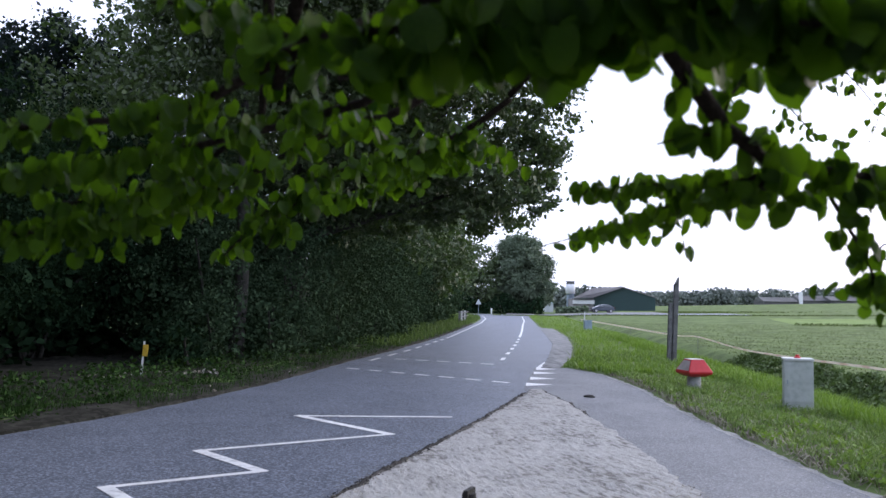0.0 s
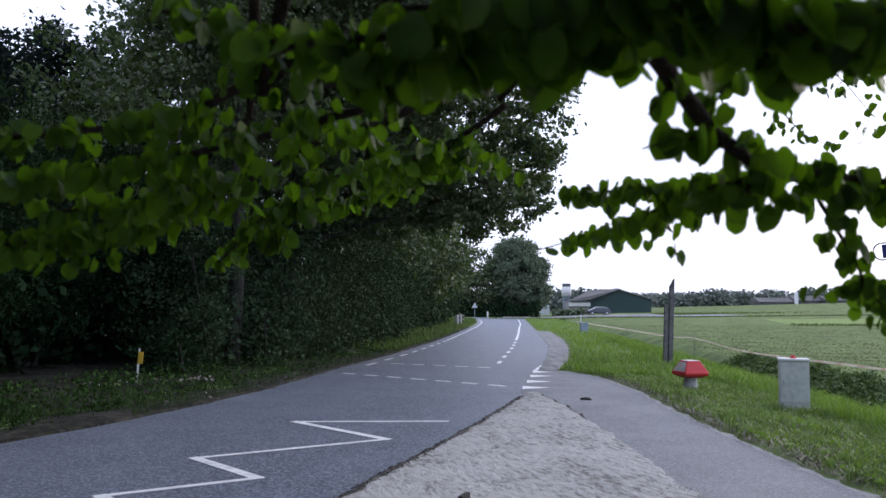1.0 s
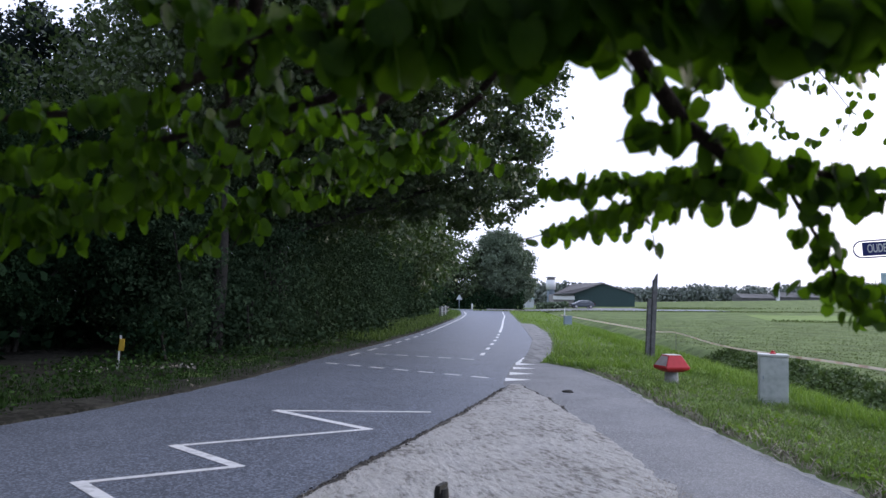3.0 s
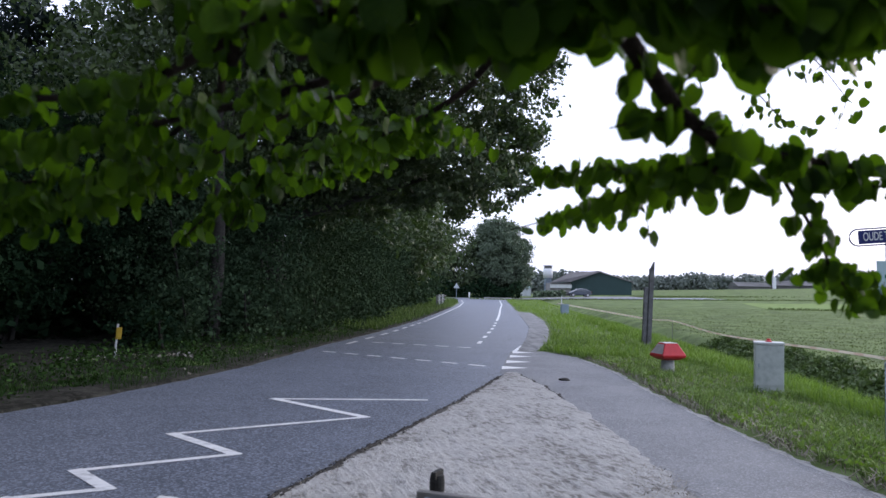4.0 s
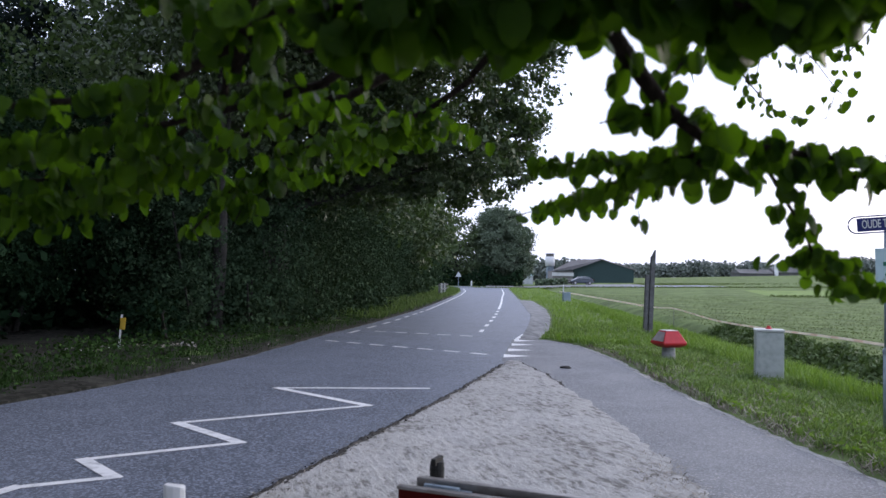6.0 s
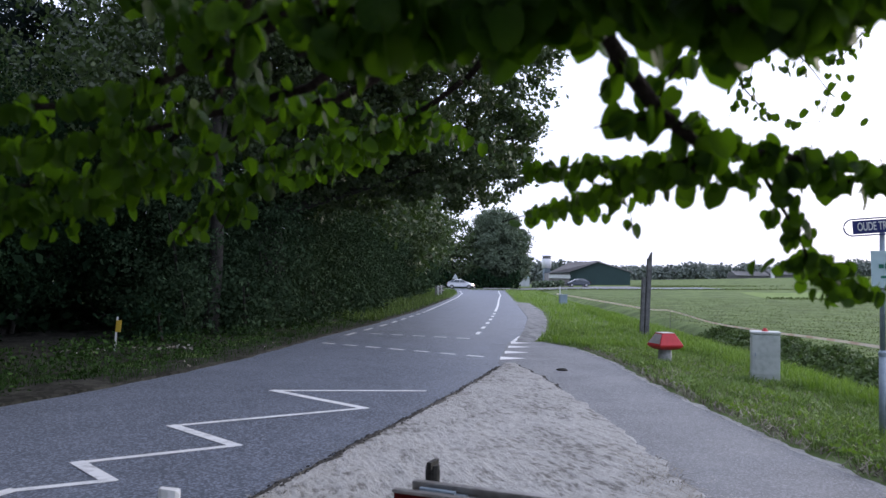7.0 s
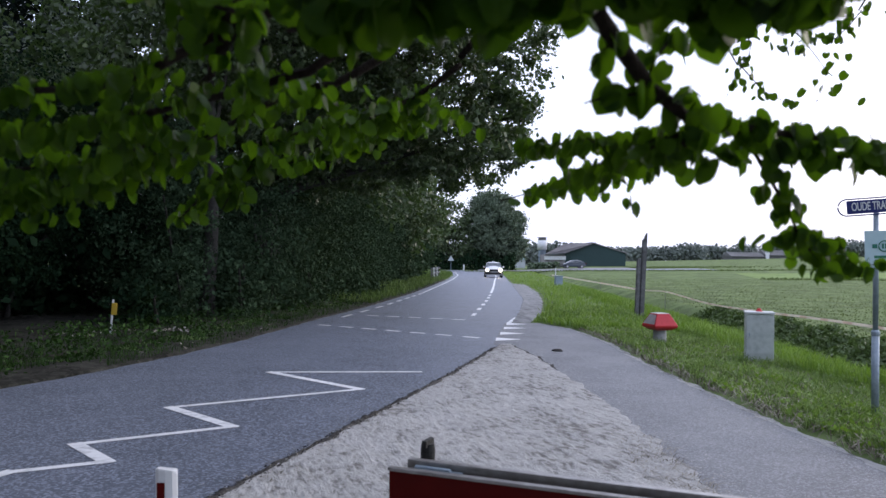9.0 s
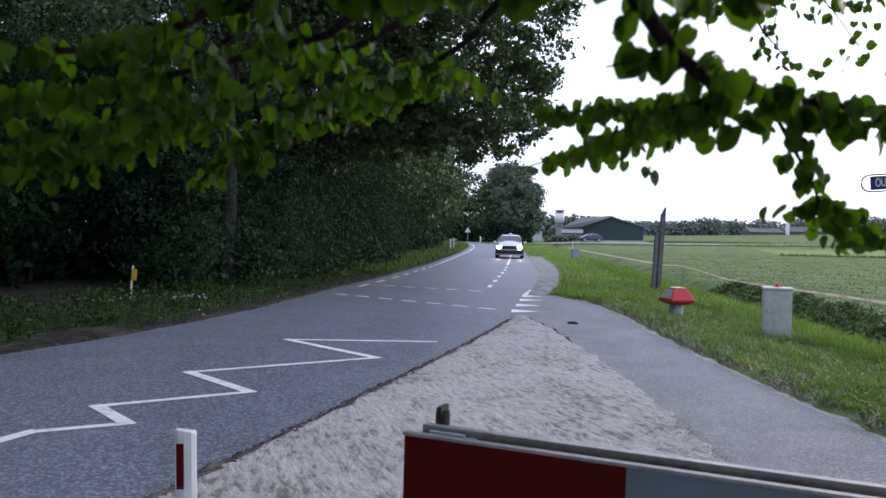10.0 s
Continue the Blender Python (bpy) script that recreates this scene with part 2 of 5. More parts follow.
TAPE_RED = material("barrier_tape_red", [(0.66, 0.55, 0.5), (0.7, 0.6, 0.55)], 30, 0.5, bump=0)
LITTER = material("dead_leaves", [(0.11, 0.095, 0.075), (0.24, 0.22, 0.19), (0.38, 0.36, 0.33)], 20, 0.8, bump=0.1, random=0.8)
CAR_WHITE = material("white_car_paint", [(0.62, 0.63, 0.65), (0.7, 0.71, 0.73)], 3, 0.25, bump=0)
CAR_DARK = material("grey_blue_car_paint", [(0.05, 0.062, 0.08), (0.065, 0.08, 0.1)], 3, 0.22, bump=0)
# The sky's reflection is put into the glass as a pale blue-grey base
GLASS = material("sky_toned_car_glass", [(0.16, 0.19, 0.21), (0.2, 0.23, 0.26)], 2, 0.05, bump=0, spec=0.8)
LAMP = material("headlamp_glow", [(1.0, 0.86, 0.66)], 2, 0.3, bump=0, emit=60)
RIM = material("alloy_rim", [(0.35, 0.35, 0.36), (0.45, 0.45, 0.46)], 20, 0.35, 0.7, bump=0)
FAR_ROOF = material("weathered_dark_roofing", [(0.06, 0.06, 0.062), (0.1, 0.1, 0.1), (0.14, 0.14, 0.14)], 1.5, 0.9, bump=0.3, blotch=0.15)
BOX_BLUE = material("pale_blue_coating", [(0.2, 0.27, 0.34), (0.27, 0.34, 0.41)], 4, 0.6, bump=0.05)
SHED = material("pale_cladding", [(0.4, 0.43, 0.45), (0.5, 0.53, 0.55)], 1, 0.7, bump=0.05)


# ---- mesh helpers ----
def mesh_of(name, verts, faces, mat, smooth=False):
    me = bpy.data.meshes.new(name)
    me.from_pydata([tuple(v) for v in verts], [], [tuple(f) for f in faces])
    me.materials.append(mat)
    if smooth:
        me.polygons.foreach_set("use_smooth", [True] * len(me.polygons))
    me.update()
    return me


def tris_mesh(name, v, f, mat):
    """A mesh from numpy arrays of vertices and of triangles or quads."""
    me = bpy.data.meshes.new(name)
    k = f.shape[1]
    me.vertices.add(len(v))
    me.vertices.foreach_set("co", np.ascontiguousarray(v, dtype=np.float32).ravel())
    me.loops.add(f.size)
    me.loops.foreach_set("vertex_index", np.ascontiguousarray(f, dtype=np.int32).ravel())
    me.polygons.add(len(f))
    me.polygons.foreach_set("loop_start", np.arange(0, f.size, k, dtype=np.int32))
    me.update(calc_edges=True)
    me.materials.append(mat)
    return me


def part(name, bm, mat, parent, label="", at=None, smooth=False, kind=""):
    """Links a bmesh, or a finished mesh, as one object under a thing or a part."""
    if isinstance(bm, bpy.types.Mesh):
        me = bm
    else:
        me = bpy.data.meshes.new(name)
        bm.to_mesh(me)
        bm.free()
        me.materials.append(mat)
        if smooth:
            me.polygons.foreach_set("use_smooth", [True] * len(me.polygons))
    ob = new(name, me)
    ob.parent = parent
    if at is not None:
        ob.matrix_basis = at
    if label or kind:
        tagged(ob, label, kind=kind)
    return ob


def thing(name, m, label, category, group="", kind=""):
    ob = new(name)
    ob.matrix_world = m
    ob.empty_display_size = 0.1
    return tagged(ob, label, category, group, kind)


def box(bm, x0, x1, y0, y1, z0, z1, bevel=0.0):
    r = bmesh.ops.create_cube(bm, size=1.0, matrix=Matrix.Translation(((x0 + x1) / 2, (y0 + y1) / 2, (z0 + z1) / 2)) @ Matrix.Diagonal((x1 - x0, y1 - y0, z1 - z0, 1)))
    if bevel:
        edges = {e for v in r["verts"] for e in v.link_edges}
        bmesh.ops.bevel(bm, geom=list(edges), offset=bevel, segments=2, affect="EDGES", profile=0.7)
    return bm


def boxed(x0, x1, y0, y1, z0, z1, bevel=0.0):
    return box(bmesh.new(), x0, x1, y0, y1, z0, z1, bevel)


def tube(points, radii, sides=8, cap=True):
    """A tapered tube along points, as a bmesh."""
    bm = bmesh.new()
    pts = [Vector(p) for p in points]
    rings = []
    for i, p in enumerate(pts):
        d = (pts[min(i + 1, len(pts) - 1)] - pts[max(i - 1, 0)]).normalized()
        a = d.orthogonal().normalized() if abs(d.z) > 0.99 else d.cross(Vector((0, 0, 1))).normalized()
        b = d.cross(a)
        rings.append([bm.verts.new(p + radii[i] * (math.cos(k * 2 * math.pi / sides) * a + math.sin(k * 2 * math.pi / sides) * b)) for k in range(sides)])
    for r0, r1 in zip(rings, rings[1:]):
        for k in range(sides):
            bm.faces.new((r0[k], r0[(k + 1) % sides], r1[(k + 1) % sides], r1[k]))
    if cap:
        bm.faces.new(rings[0][::-1])
        bm.faces.new(rings[-1])
    return bm


def prism(outline, z0, z1, bevel=0.0):
    """An upright prism over a flat outline."""
    bm = bmesh.new()
    low = [bm.verts.new((x, y, z0)) for x, y in outline]
    high = [bm.verts.new((x, y, z1)) for x, y in outline]
    bm.faces.new(low[::-1])
    bm.faces.new(high)
    k = len(outline)
    for i in range(k):
        bm.faces.new((low[i], low[(i + 1) % k], high[(i + 1) % k], high[i]))
    bmesh.ops.recalc_face_normals(bm, faces=bm.faces)
    if bevel:
        bmesh.ops.bevel(bm, geom=list(bm.edges), offset=bevel, segments=2, affect="EDGES")
    return bm


def smooth_line(pts, step=1.0):
    """Points at even steps on a soft curve through pts."""
    p = [Vector(q) for q in pts]
    p = [2 * p[0] - p[1]] + p + [2 * p[-1] - p[-2]]
    out = []
    for i in range(1, len(p) - 2):
        n = max(1, int((p[i + 1] - p[i]).length / step))
        for k in range(n):
            t = k / n
            a, b, c, d = p[i - 1], p[i], p[i + 1], p[i + 2]
            out.append(0.5 * (2 * b + (c - a) * t + (2 * a - 5 * b + 4 * c - d) * t * t + (3 * b - a - 3 * c + d) * t ** 3))
    out.append(p[-2])
    return out


def across(pts, y):
    """x of the line pts, given as (x, y), at y."""
    q = sorted(pts, key=lambda a: a[1])
    return float(np.interp(y, [a[1] for a in q], [a[0] for a in q]))


# ---- the plan: edges as (x, y) ----
ROAD_LEFT = [(-12.5, -14), (-8.2, 0), (-6.1, 4.5), (-4.72, 8.5), (-4.22, 9.8), (-3.65, 11.9), (-3.2, 14.2), (-2.55, 19.4), (-1.63, 25.2), (-0.47, 34.6), (0.6, 46), (2.1, 63), (3.3, 81), (3.7, 98), (2.6, 107), (-3.5, 114)]
ROAD_RIGHT = [(-7.6, -14), (-3.3, -1), (-2.2, 2), (-1.36, 4.15), (-0.72, 6.2), (-0.24, 7.7), (0.48, 10), (1.4, 13.3), (2.14, 17.9), (3.03, 22.9), (4.2, 31), (5.1, 41), (6.6, 57.6), (8.6, 81), (10.6, 105), (13, 117)]
SAND_RIGHT = [(1.5, -14), (1.9, 0), (2.08, 5), (2.12, 6.5), (2.14, 7.6), (2.1, 9.0), (2.04, 10.2), (1.95, 12.1), (1.72, 13.8)]
PATH_RIGHT = [(3.6, -14), (3.62, 5.7), (3.55, 7.2), (3.52, 9.2), (3.52, 11.5), (3.66, 14.5), (3.5, 17.3), (2.95, 18.9)]
GRAVEL_RIGHT = [(2.78, 19.0), (3.6, 22.5), (4.75, 29.6), (5.75, 37.6), (7.4, 58)]


def smoothstep(a, b, v):
    t = min(1.0, max(0.0, (v - a) / (b - a)))
    return t * t * (3 - 2 * t)


def right_edge(y):
    """Where the paved ground ends on the field side."""
    if y < 18.9:
        return across(PATH_RIGHT, y)
    if y < 50:
        return max(across(GRAVEL_RIGHT, y), across(ROAD_RIGHT, y))
    return across(ROAD_RIGHT, y)


def ditch_line(y):
    """The bottom of the ditch between verge and field."""
    return 7.6 + 0.095 * max(0.0, y - 12) + 0.05 * max(0, 12 - y)


def rise(x, y):
    """The far ground climbs gently towards the woods on the field side."""
    q = x / max(y, 1.0)
    return smoothstep(40, 300, y) * (1.9 * smoothstep(0.1, 0.23, q) + 9.4 * min(0.4, max(0.0, q - 0.23)))


def height(x, y):
    """The ground's height: verges a little above the asphalt, a ditch, a field that rises far off."""
    left, right = across(ROAD_LEFT, y), right_edge(y)
    if left - 0.05 < x < right + 0.05 and y < 114 or 112 < y - 0.06 * x < 123 and x < 46:
        return rise(x, y) - 0.05
    if x <= left:
        return 0.02 + 0.05 * smoothstep(0, 2, left - x) + 0.03 * noise.noise(Vector((x * 0.9, y * 0.9, 0)))
    z = 0.02 + 0.05 * noise.noise(Vector((x * 0.8, y * 0.8, 3)))
    z -= 0.1 * smoothstep(0.5, 2.0, x - right)
    if y < 110:
        d = abs(x - ditch_line(y))
        z -= 0.34 * (1 - smoothstep(0.2, 1.3, d))
    return z + rise(x, y)


# ---- ground, road, path, sand ----
def graded(near0, near1, step, far0, far1, grow=1.22):
    a = list(np.arange(near0, near1 + 1e-6, step))
    s = step
    while a[-1] < far1:
        s *= grow
        a.append(a[-1] + s)
    s = step
    while a[0] > far0:
        s *= grow
        a.insert(0, a[0] - s)
    return a


xs, ys = graded(-8, 13, 0.28, -1500, 1500), graded(1, 40, 0.36, -300, 2500)
gv = [(x, y, height(x, y)) for y in ys for x in xs]
W = len(xs)
gf = np.array([(j * W + i, j * W + i + 1, (j + 1) * W + i + 1, (j + 1) * W + i) for j in range(len(ys) - 1) for i in range(W - 1)])
ground = tagged(new("ground", tris_mesh("ground", np.array(gv), gf, TURF)), "grassy verges, ditch and wide green field", "ground", kind="structure")


def ribbon(name, lefts, rights, z, mat, label, category, rows, lump=0.0, columns=10, skirt=0.06):
    """A paved strip between two edges, with an edge face down to the ground."""
    verts, faces = [], []
    for y in rows:
        a, b = across(lefts, y), across(rights, y)
        if lump:
            a, b = a + 0.05 * noise.fractal(Vector((0, y * 2.1, 1)), 0.8, 2.0, 3), b + 0.075 * noise.fractal(Vector((5, y * 2.3, 1)), 0.7, 2.0, 4)
        for c in range(columns + 1):
            x = a + (b - a) * c / columns
            edge = min(c, columns - c) / columns
            h = z + (lump * (0.5 + (0.9 * noise.noise(Vector((x * 23, y * 19, 8))) if columns < 6 else 0) + 0.6 * noise.fractal(Vector((x * 1.6, y * 2.4, 2)), 1.0, 2.0, 3) + 0.35 * noise.fractal(Vector((x * 5.3 + 2 * y, y * 6.1 - 2 * x, 5)), 0.6, 2.1, 3)) * min(1, 5 * edge) if lump else 0)
            verts.append((x, y, h))
    k = columns + 1
    n = len(rows)
    for j in range(n - 1):
        for c in range(columns):
            faces.append((j * k + c, j * k + c + 1, (j + 1) * k + c + 1, (j + 1) * k + c))
    base = len(verts)
    for j in range(n):
        for c in (0, columns):
            x, y, h = verts[j * k + c]
            verts.append((x, y, h))
            verts.append((x + (-0.03 if c == 0 else 0.03), y, z - skirt))
    for j in range(n - 1):
        o = base + 4 * j
        faces.append((o + 1, o, o + 4, o + 5))
        faces.append((o + 2, o + 3, o + 7, o + 6))
    return tagged(new(name, mesh_of(name, verts, faces, mat, True)), label, category, kind="structure")


far_rows = list(np.arange(-14, 30, 0.5)) + list(np.arange(30, 116.1, 2.0))
road = ribbon("road", ROAD_LEFT, ROAD_RIGHT, 0.0, ASPHALT, "grey asphalt country road with white markings", "road", far_rows)
path = ribbon("cycle_path", [(x - 0.12, y) for x, y in SAND_RIGHT if y < 13] + [(1.4, 13.75), (1.75, 16.2), (2.15, 18.85)], PATH_RIGHT, 0.004, PATH_ASPHALT, "smooth grey asphalt cycle path beside the grass verge", "path", list(np.arange(-14, 18.6, 0.4)) + [18.85])
sand = ribbon("sand_island", [(x + 0.02, y) for x, y in ROAD_RIGHT if y < 13.4] + [(1.5, 13.7)], SAND_RIGHT, 0.012, SAND, "pale trampled sand between road and cycle path", "sand",
              list(np.arange(-14, 2, 0.5)) + list(np.arange(2, 13.75, 0.045)), lump=0.026, columns=76)
broken = ribbon("broken_asphalt_edge", [(x - 0.035, y) for x, y in ROAD_RIGHT if y < 13.4], [(x + 0.04, y) for x, y in ROAD_RIGHT if y < 13.4], 0.006, CRUMBLE, "dark crumbled edge of the asphalt", "road edge", list(np.arange(-2, 13.3, 0.035)), lump=0.024, columns=5)
ribbon("path_rim", [(x - 0.035, y) for x, y in SAND_RIGHT if y > 9.5], [(x + 0.02, y) for x, y in SAND_RIGHT if y > 9.5], 0.009, CRUMBLE, "dark crumbled rim between sand and path", "path edge", list(np.arange(10.6, 13.75, 0.06)), lump=0.012, columns=3)
ribbon("sandy_rim", [(x - 0.05, y) for x, y in PATH_RIGHT], [(x + 0.03, y) for x, y in PATH_RIGHT], 0.0045, SAND, "thin sandy rim along the cycle path", "path edge", list(np.arange(0, 18, 0.05)), lump=0.003, columns=4)
floor = ribbon("woodland_floor", [(x - 14, y) for x, y in ROAD_LEFT], [(x - 1.25, y) for x, y in ROAD_LEFT], 0.1, SHADED_LITTER, "woodland floor strewn with dead leaves, shade put into its colour", "ground", list(np.arange(4, 60, 0.4)), lump=0.09, columns=40, skirt=0.2)
ribbon("verge_soil", [(x - 1.6, y) for x, y in ROAD_LEFT], [(x - 0.0, y) for x, y in ROAD_LEFT], 0.03, SHADED_LITTER, "soil along the edge of the asphalt, shade put into its colour", "ground", list(np.arange(2, 60, 0.3)), lump=0.05, columns=10)
gravel = ribbon("gravel_lay_by", [(across(ROAD_RIGHT, y), y) for y in range(19, 59, 3)], GRAVEL_RIGHT, 0.006, GRAVEL, "grey gravel strip at the bend of the road", "gravel", list(np.arange(18.8, 58, 0.15)), lump=0.012, columns=14)

cv, cf = [], []
for i in range(62):
    x = -260 + 5 * i
    for k in range(3):
        y = 112.5 + 0.06 * x + 5 * k
        cv += [(x, y, rise(x, y) + 0.012)]
    cv += [(x, cv[-3][1], cv[-3][2] - 0.12), (x, cv[-1][1], cv[-1][2] - 0.12)]
    if i:
        o = 5 * i
        cf += [(o - 5, o, o + 1, o - 4), (o - 4, o + 1, o + 2, o - 3), (o - 2, o + 3, o, o - 5), (o - 3, o + 2, o + 4, o - 1)]
part("side_road", mesh_of("side_road", cv, cf, ASPHALT), None, None)
tagged(bpy.data.objects["side_road"], "pale grey asphalt side road crossing at the end", "road", kind="structure")


def strip(points, width, z=0.005):
    """A flat painted strip along points."""
    bm = bmesh.new()
    p = [Vector((x, y, z)) for x, y in points]
    rows = []
    for i, q in enumerate(p):
        d = (p[min(i + 1, len(p) - 1)] - p[max(i - 1, 0)]).normalized()
        s = Vector((-d.y, d.x, 0)) * width / 2
        rows.append((bm.verts.new(q + s), bm.verts.new(q - s)))
    for (a0, b0), (a1, b1) in zip(rows, rows[1:]):
        bm.faces.new((b0, b1, a1, a0))
    return bm


def paint(name, points, width):
    return part(name, strip(points, width), PAINT, road)


ZIGZAG = [(0.08, 10.29), (-1.91, 10.12), (-0.6, 8.84), (-2.42, 7.64), (-1.58, 6.78), (-2.66, 6.08), (-2.2, 5.56), (-2.76, 5.26), (-3.05, 4.5), (-3.5, 3.6)]
for i, (a, b) in enumerate(zip(ZIGZAG, ZIGZAG[1:])):
    va, vb = Vector(a), Vector(b)
    d = (vb - va).normalized() * 0.045
    part("zigzag_stroke", strip([va - d, vb + d], 0.115 if i % 2 else 0.088, 0.005 + 0.0012 * (i % 2)), PAINT, road)
TOOTH = [(1.56, 14.75), (1.77, 15.98), (1.98, 17.28), (2.16, 18.4)]
for x, y in TOOTH:
    bm = bmesh.new()
    bm.faces.new([bm.verts.new(p) for p in ((x - 0.05, y - 0.3, 0.008), (x + 0.5, y + 0.02, 0.008), (x + 0.02, y + 0.3, 0.008))])
    part("give_way_tooth", bm, PAINT, road)
for a, b, n, gap, dash in (((-2.29, 17.6), (1.24, 15.0), 7, 0.152, 0.088), ((-1.41, 20.8), (1.24, 19.55), 5, 0.215, 0.125)):
    for k in range(n):
        paint("crossing_dash", [(a[0] + (b[0] - a[0]) * t, a[1] + (b[1] - a[1]) * t) for t in (gap * k, gap * k + dash)], 0.13)
CENTRE = smooth_line([(1.5, 21.1, 0), (2.55, 29.3, 0), (3.3, 36, 0), (4.3, 45.6, 0), (5.7, 60, 0), (7.14, 74.2, 0), (8.3, 88, 0), (9.5, 102, 0)], 0.25)
for k in range(0, 60, 10):
    paint("centre_dash", [p.xy for p in CENTRE[k:k + 5]], 0.12)
paint("centre_line", [p.xy for p in CENTRE[61::4]], 0.12)
EDGE = [(across(ROAD_LEFT, y) + 0.45, y) for y in np.arange(20, 104, 0.5)]
for k in range(0, 30, 4):
    paint("edge_dash", EDGE[k:k + 3], 0.11)
paint("edge_line", EDGE[31::2], 0.1)
paint("edge_stroke", [(2.2, 18.6), (2.65, 20.6)], 0.11)


# ---- vegetation ----
rng = np.random.default_rng(7)


def leaf_cards(centres, size, spread=0.35, droop=0.0, r=rng, flat=1.0):
    """Small folded leaves, one quad each, about the centres."""
    n = len(centres)
    a = r.normal(size=(n, 3))
    a[:, 2] = a[:, 2] * flat - droop
    a /= np.linalg.norm(a, axis=1)[:, None]
    w = r.normal(size=(n, 3))
    w[:, :2] *= flat
    b = np.cross(a, w)
    b /= np.linalg.norm(b, axis=1)[:, None]
    s = (size * (1 + spread * r.uniform(-1, 1, n)))[:, None]
    c = np.cross(a, b)
    v = np.stack([centres - a * s * 0.6, centres + b * s * 0.36 + c * s * 0.1, centres + a * s * 0.6, centres - b * s * 0.36 + c * s * 0.1], 1).reshape(-1, 3)
    f = np.arange(4 * n).reshape(-1, 4)
    return v, f


def clumped(blobs, clumps, leaves, spread, r, shell=0.72):
    """Leaf places: clumps near the skin of uneven blobs (x, y, z, rx, ry, rz)."""
    out = []
    volume = np.array([b[3] * b[4] + b[4] * b[5] + b[3] * b[5] for b in blobs])
    for blob, k in zip(blobs, np.maximum(3, clumps * volume / volume.sum()).astype(int)):
        d = r.normal(size=(k, 3))
        d /= np.linalg.norm(d, axis=1)[:, None]
        rad = shell + (1.08 - shell) * r.uniform(0, 1, k) ** 0.6
        rad[r.uniform(0, 1, k) < 0.22] *= 0.6
        c = np.array(blob[:3]) + d * rad[:, None] * np.array(blob[3:])
        reach = spread * r.uniform(0.55, 1.35, k)
        p = c[:, None, :] + r.normal(size=(k, leaves, 3)) * reach[:, None, None] * np.array((1, 1, 0.62))
        out.append(p.reshape(-1, 3))
    p = np.concatenate(out)
    return p[p[:, 2] > 0.03]


def tree(name, label, x, y, blobs, clumps, leaves, spread, size, mat, trunk=0.25, fork=3.0, seed=1, category="tree", droop=0.3):
    r = np.random.default_rng(seed)
    ob = thing(name, pose(x, y, height(x, y)), label, category)
    top = max(blobs, key=lambda b: b[2])
    line = smooth_line([(0, 0, -0.1), (0.1, 0.05, fork * 0.5), (0.05, 0.0, fork), (top[0] * 0.6, top[1] * 0.6, (fork + top[2]) / 2), (top[0], top[1], top[2])], 0.6)
    part("trunk", tube(line, [trunk * (1.25 - 1.1 * i / (len(line) - 1)) if i else trunk * 1.5 for i in range(len(line))], 9), BARK, ob, smooth=True)
    for b in blobs:
        mid = (b[0] * 0.45, b[1] * 0.45, (fork + b[2]) / 2 - 0.3)
        l2 = smooth_line([(0.03, 0, fork * 0.9), mid, (b[0], b[1], b[2])], 0.7)
        part("limb", tube(l2, [trunk * 0.5 * (1 - 0.85 * i / (len(l2) - 1)) for i in range(len(l2))], 6), BARK, ob, smooth=True)
    p = clumped(blobs, clumps, leaves, spread, r)
    v, f = leaf_cards(p, size, droop=droop, r=r)
    part("crown", tris_mesh("crown", v, f, mat), None, ob, kind="stuff")
    return ob


# tall trees along the road's far side; the oak's crown hangs over the asphalt
tree("oak_tree", "tall oak with a dark crown overhanging the road", -4.6, 22.5,
     [(4.75, 0, 7.4, 3.5, 4.0, 3.2), (3.9, 0.5, 10.8, 4.5, 4.6, 3.4), (0.2, 1, 7.6, 4.2, 4.5, 4.2), (1.5, -1, 13.5, 4.6, 4.5, 3.0), (5.7, -0.5, 5.0, 2.2, 2.6, 1.4), (2.6, 0.5, 5.4, 2.6, 3, 1.8), (-1.2, 2, 12, 3.4, 4, 4)],
     2450, 76, 0.19, 0.133, OAK, 0.34, 3.6, 11)
tree("oak_tree", "tall dark oak among the roadside trees", -5.05, 18.2,
     [(-2.0, 1, 6.4, 3.4, 3.2, 2.6), (-0.4, 1.5, 10.4, 3.0, 3.4, 3.4), (0.8, 1.3, 9.5, 3.4, 3.6, 3.0)], 720, 44, 0.23, 0.13, OAK, 0.15, 4.4, 12)
tree("oak_tree", "leafy oak standing behind the roadside shrubs", -9.0, 26,
     [(0.4, 0, 8.5, 3.4, 4.2, 4), (1.2, 1, 12.5, 3.2, 4.2, 3.2), (3, 0, 12.8, 4, 4, 3.2)], 720, 50, 0.25, 0.15, OAK, 0.3, 3.5, 13)
tree("conifer_tree", "tall blue-green tree with a ragged crown", -15.5, 29,
     [(0, 0, 5.2, 4.6, 4, 2.6), (0.3, 0, 8.2, 4.2, 3.6, 2.0), (0.9, 0, 10.4, 3.2, 2.6, 1.5), (-3, 0, 7.0, 3, 3, 2.0)], 1200, 64, 0.27, 0.165, CONIFER, 0.32, 2.5, 14)
tree("conifer_tree", "dark blue-green tree at the wood's edge", -20.5, 27,
     [(0, 0, 4.6, 4.6, 4, 3.0), (0, 0, 7.4, 3.8, 3.4, 1.9)], 750, 60, 0.3, 0.18, CONIFER, 0.3, 2.2, 15)
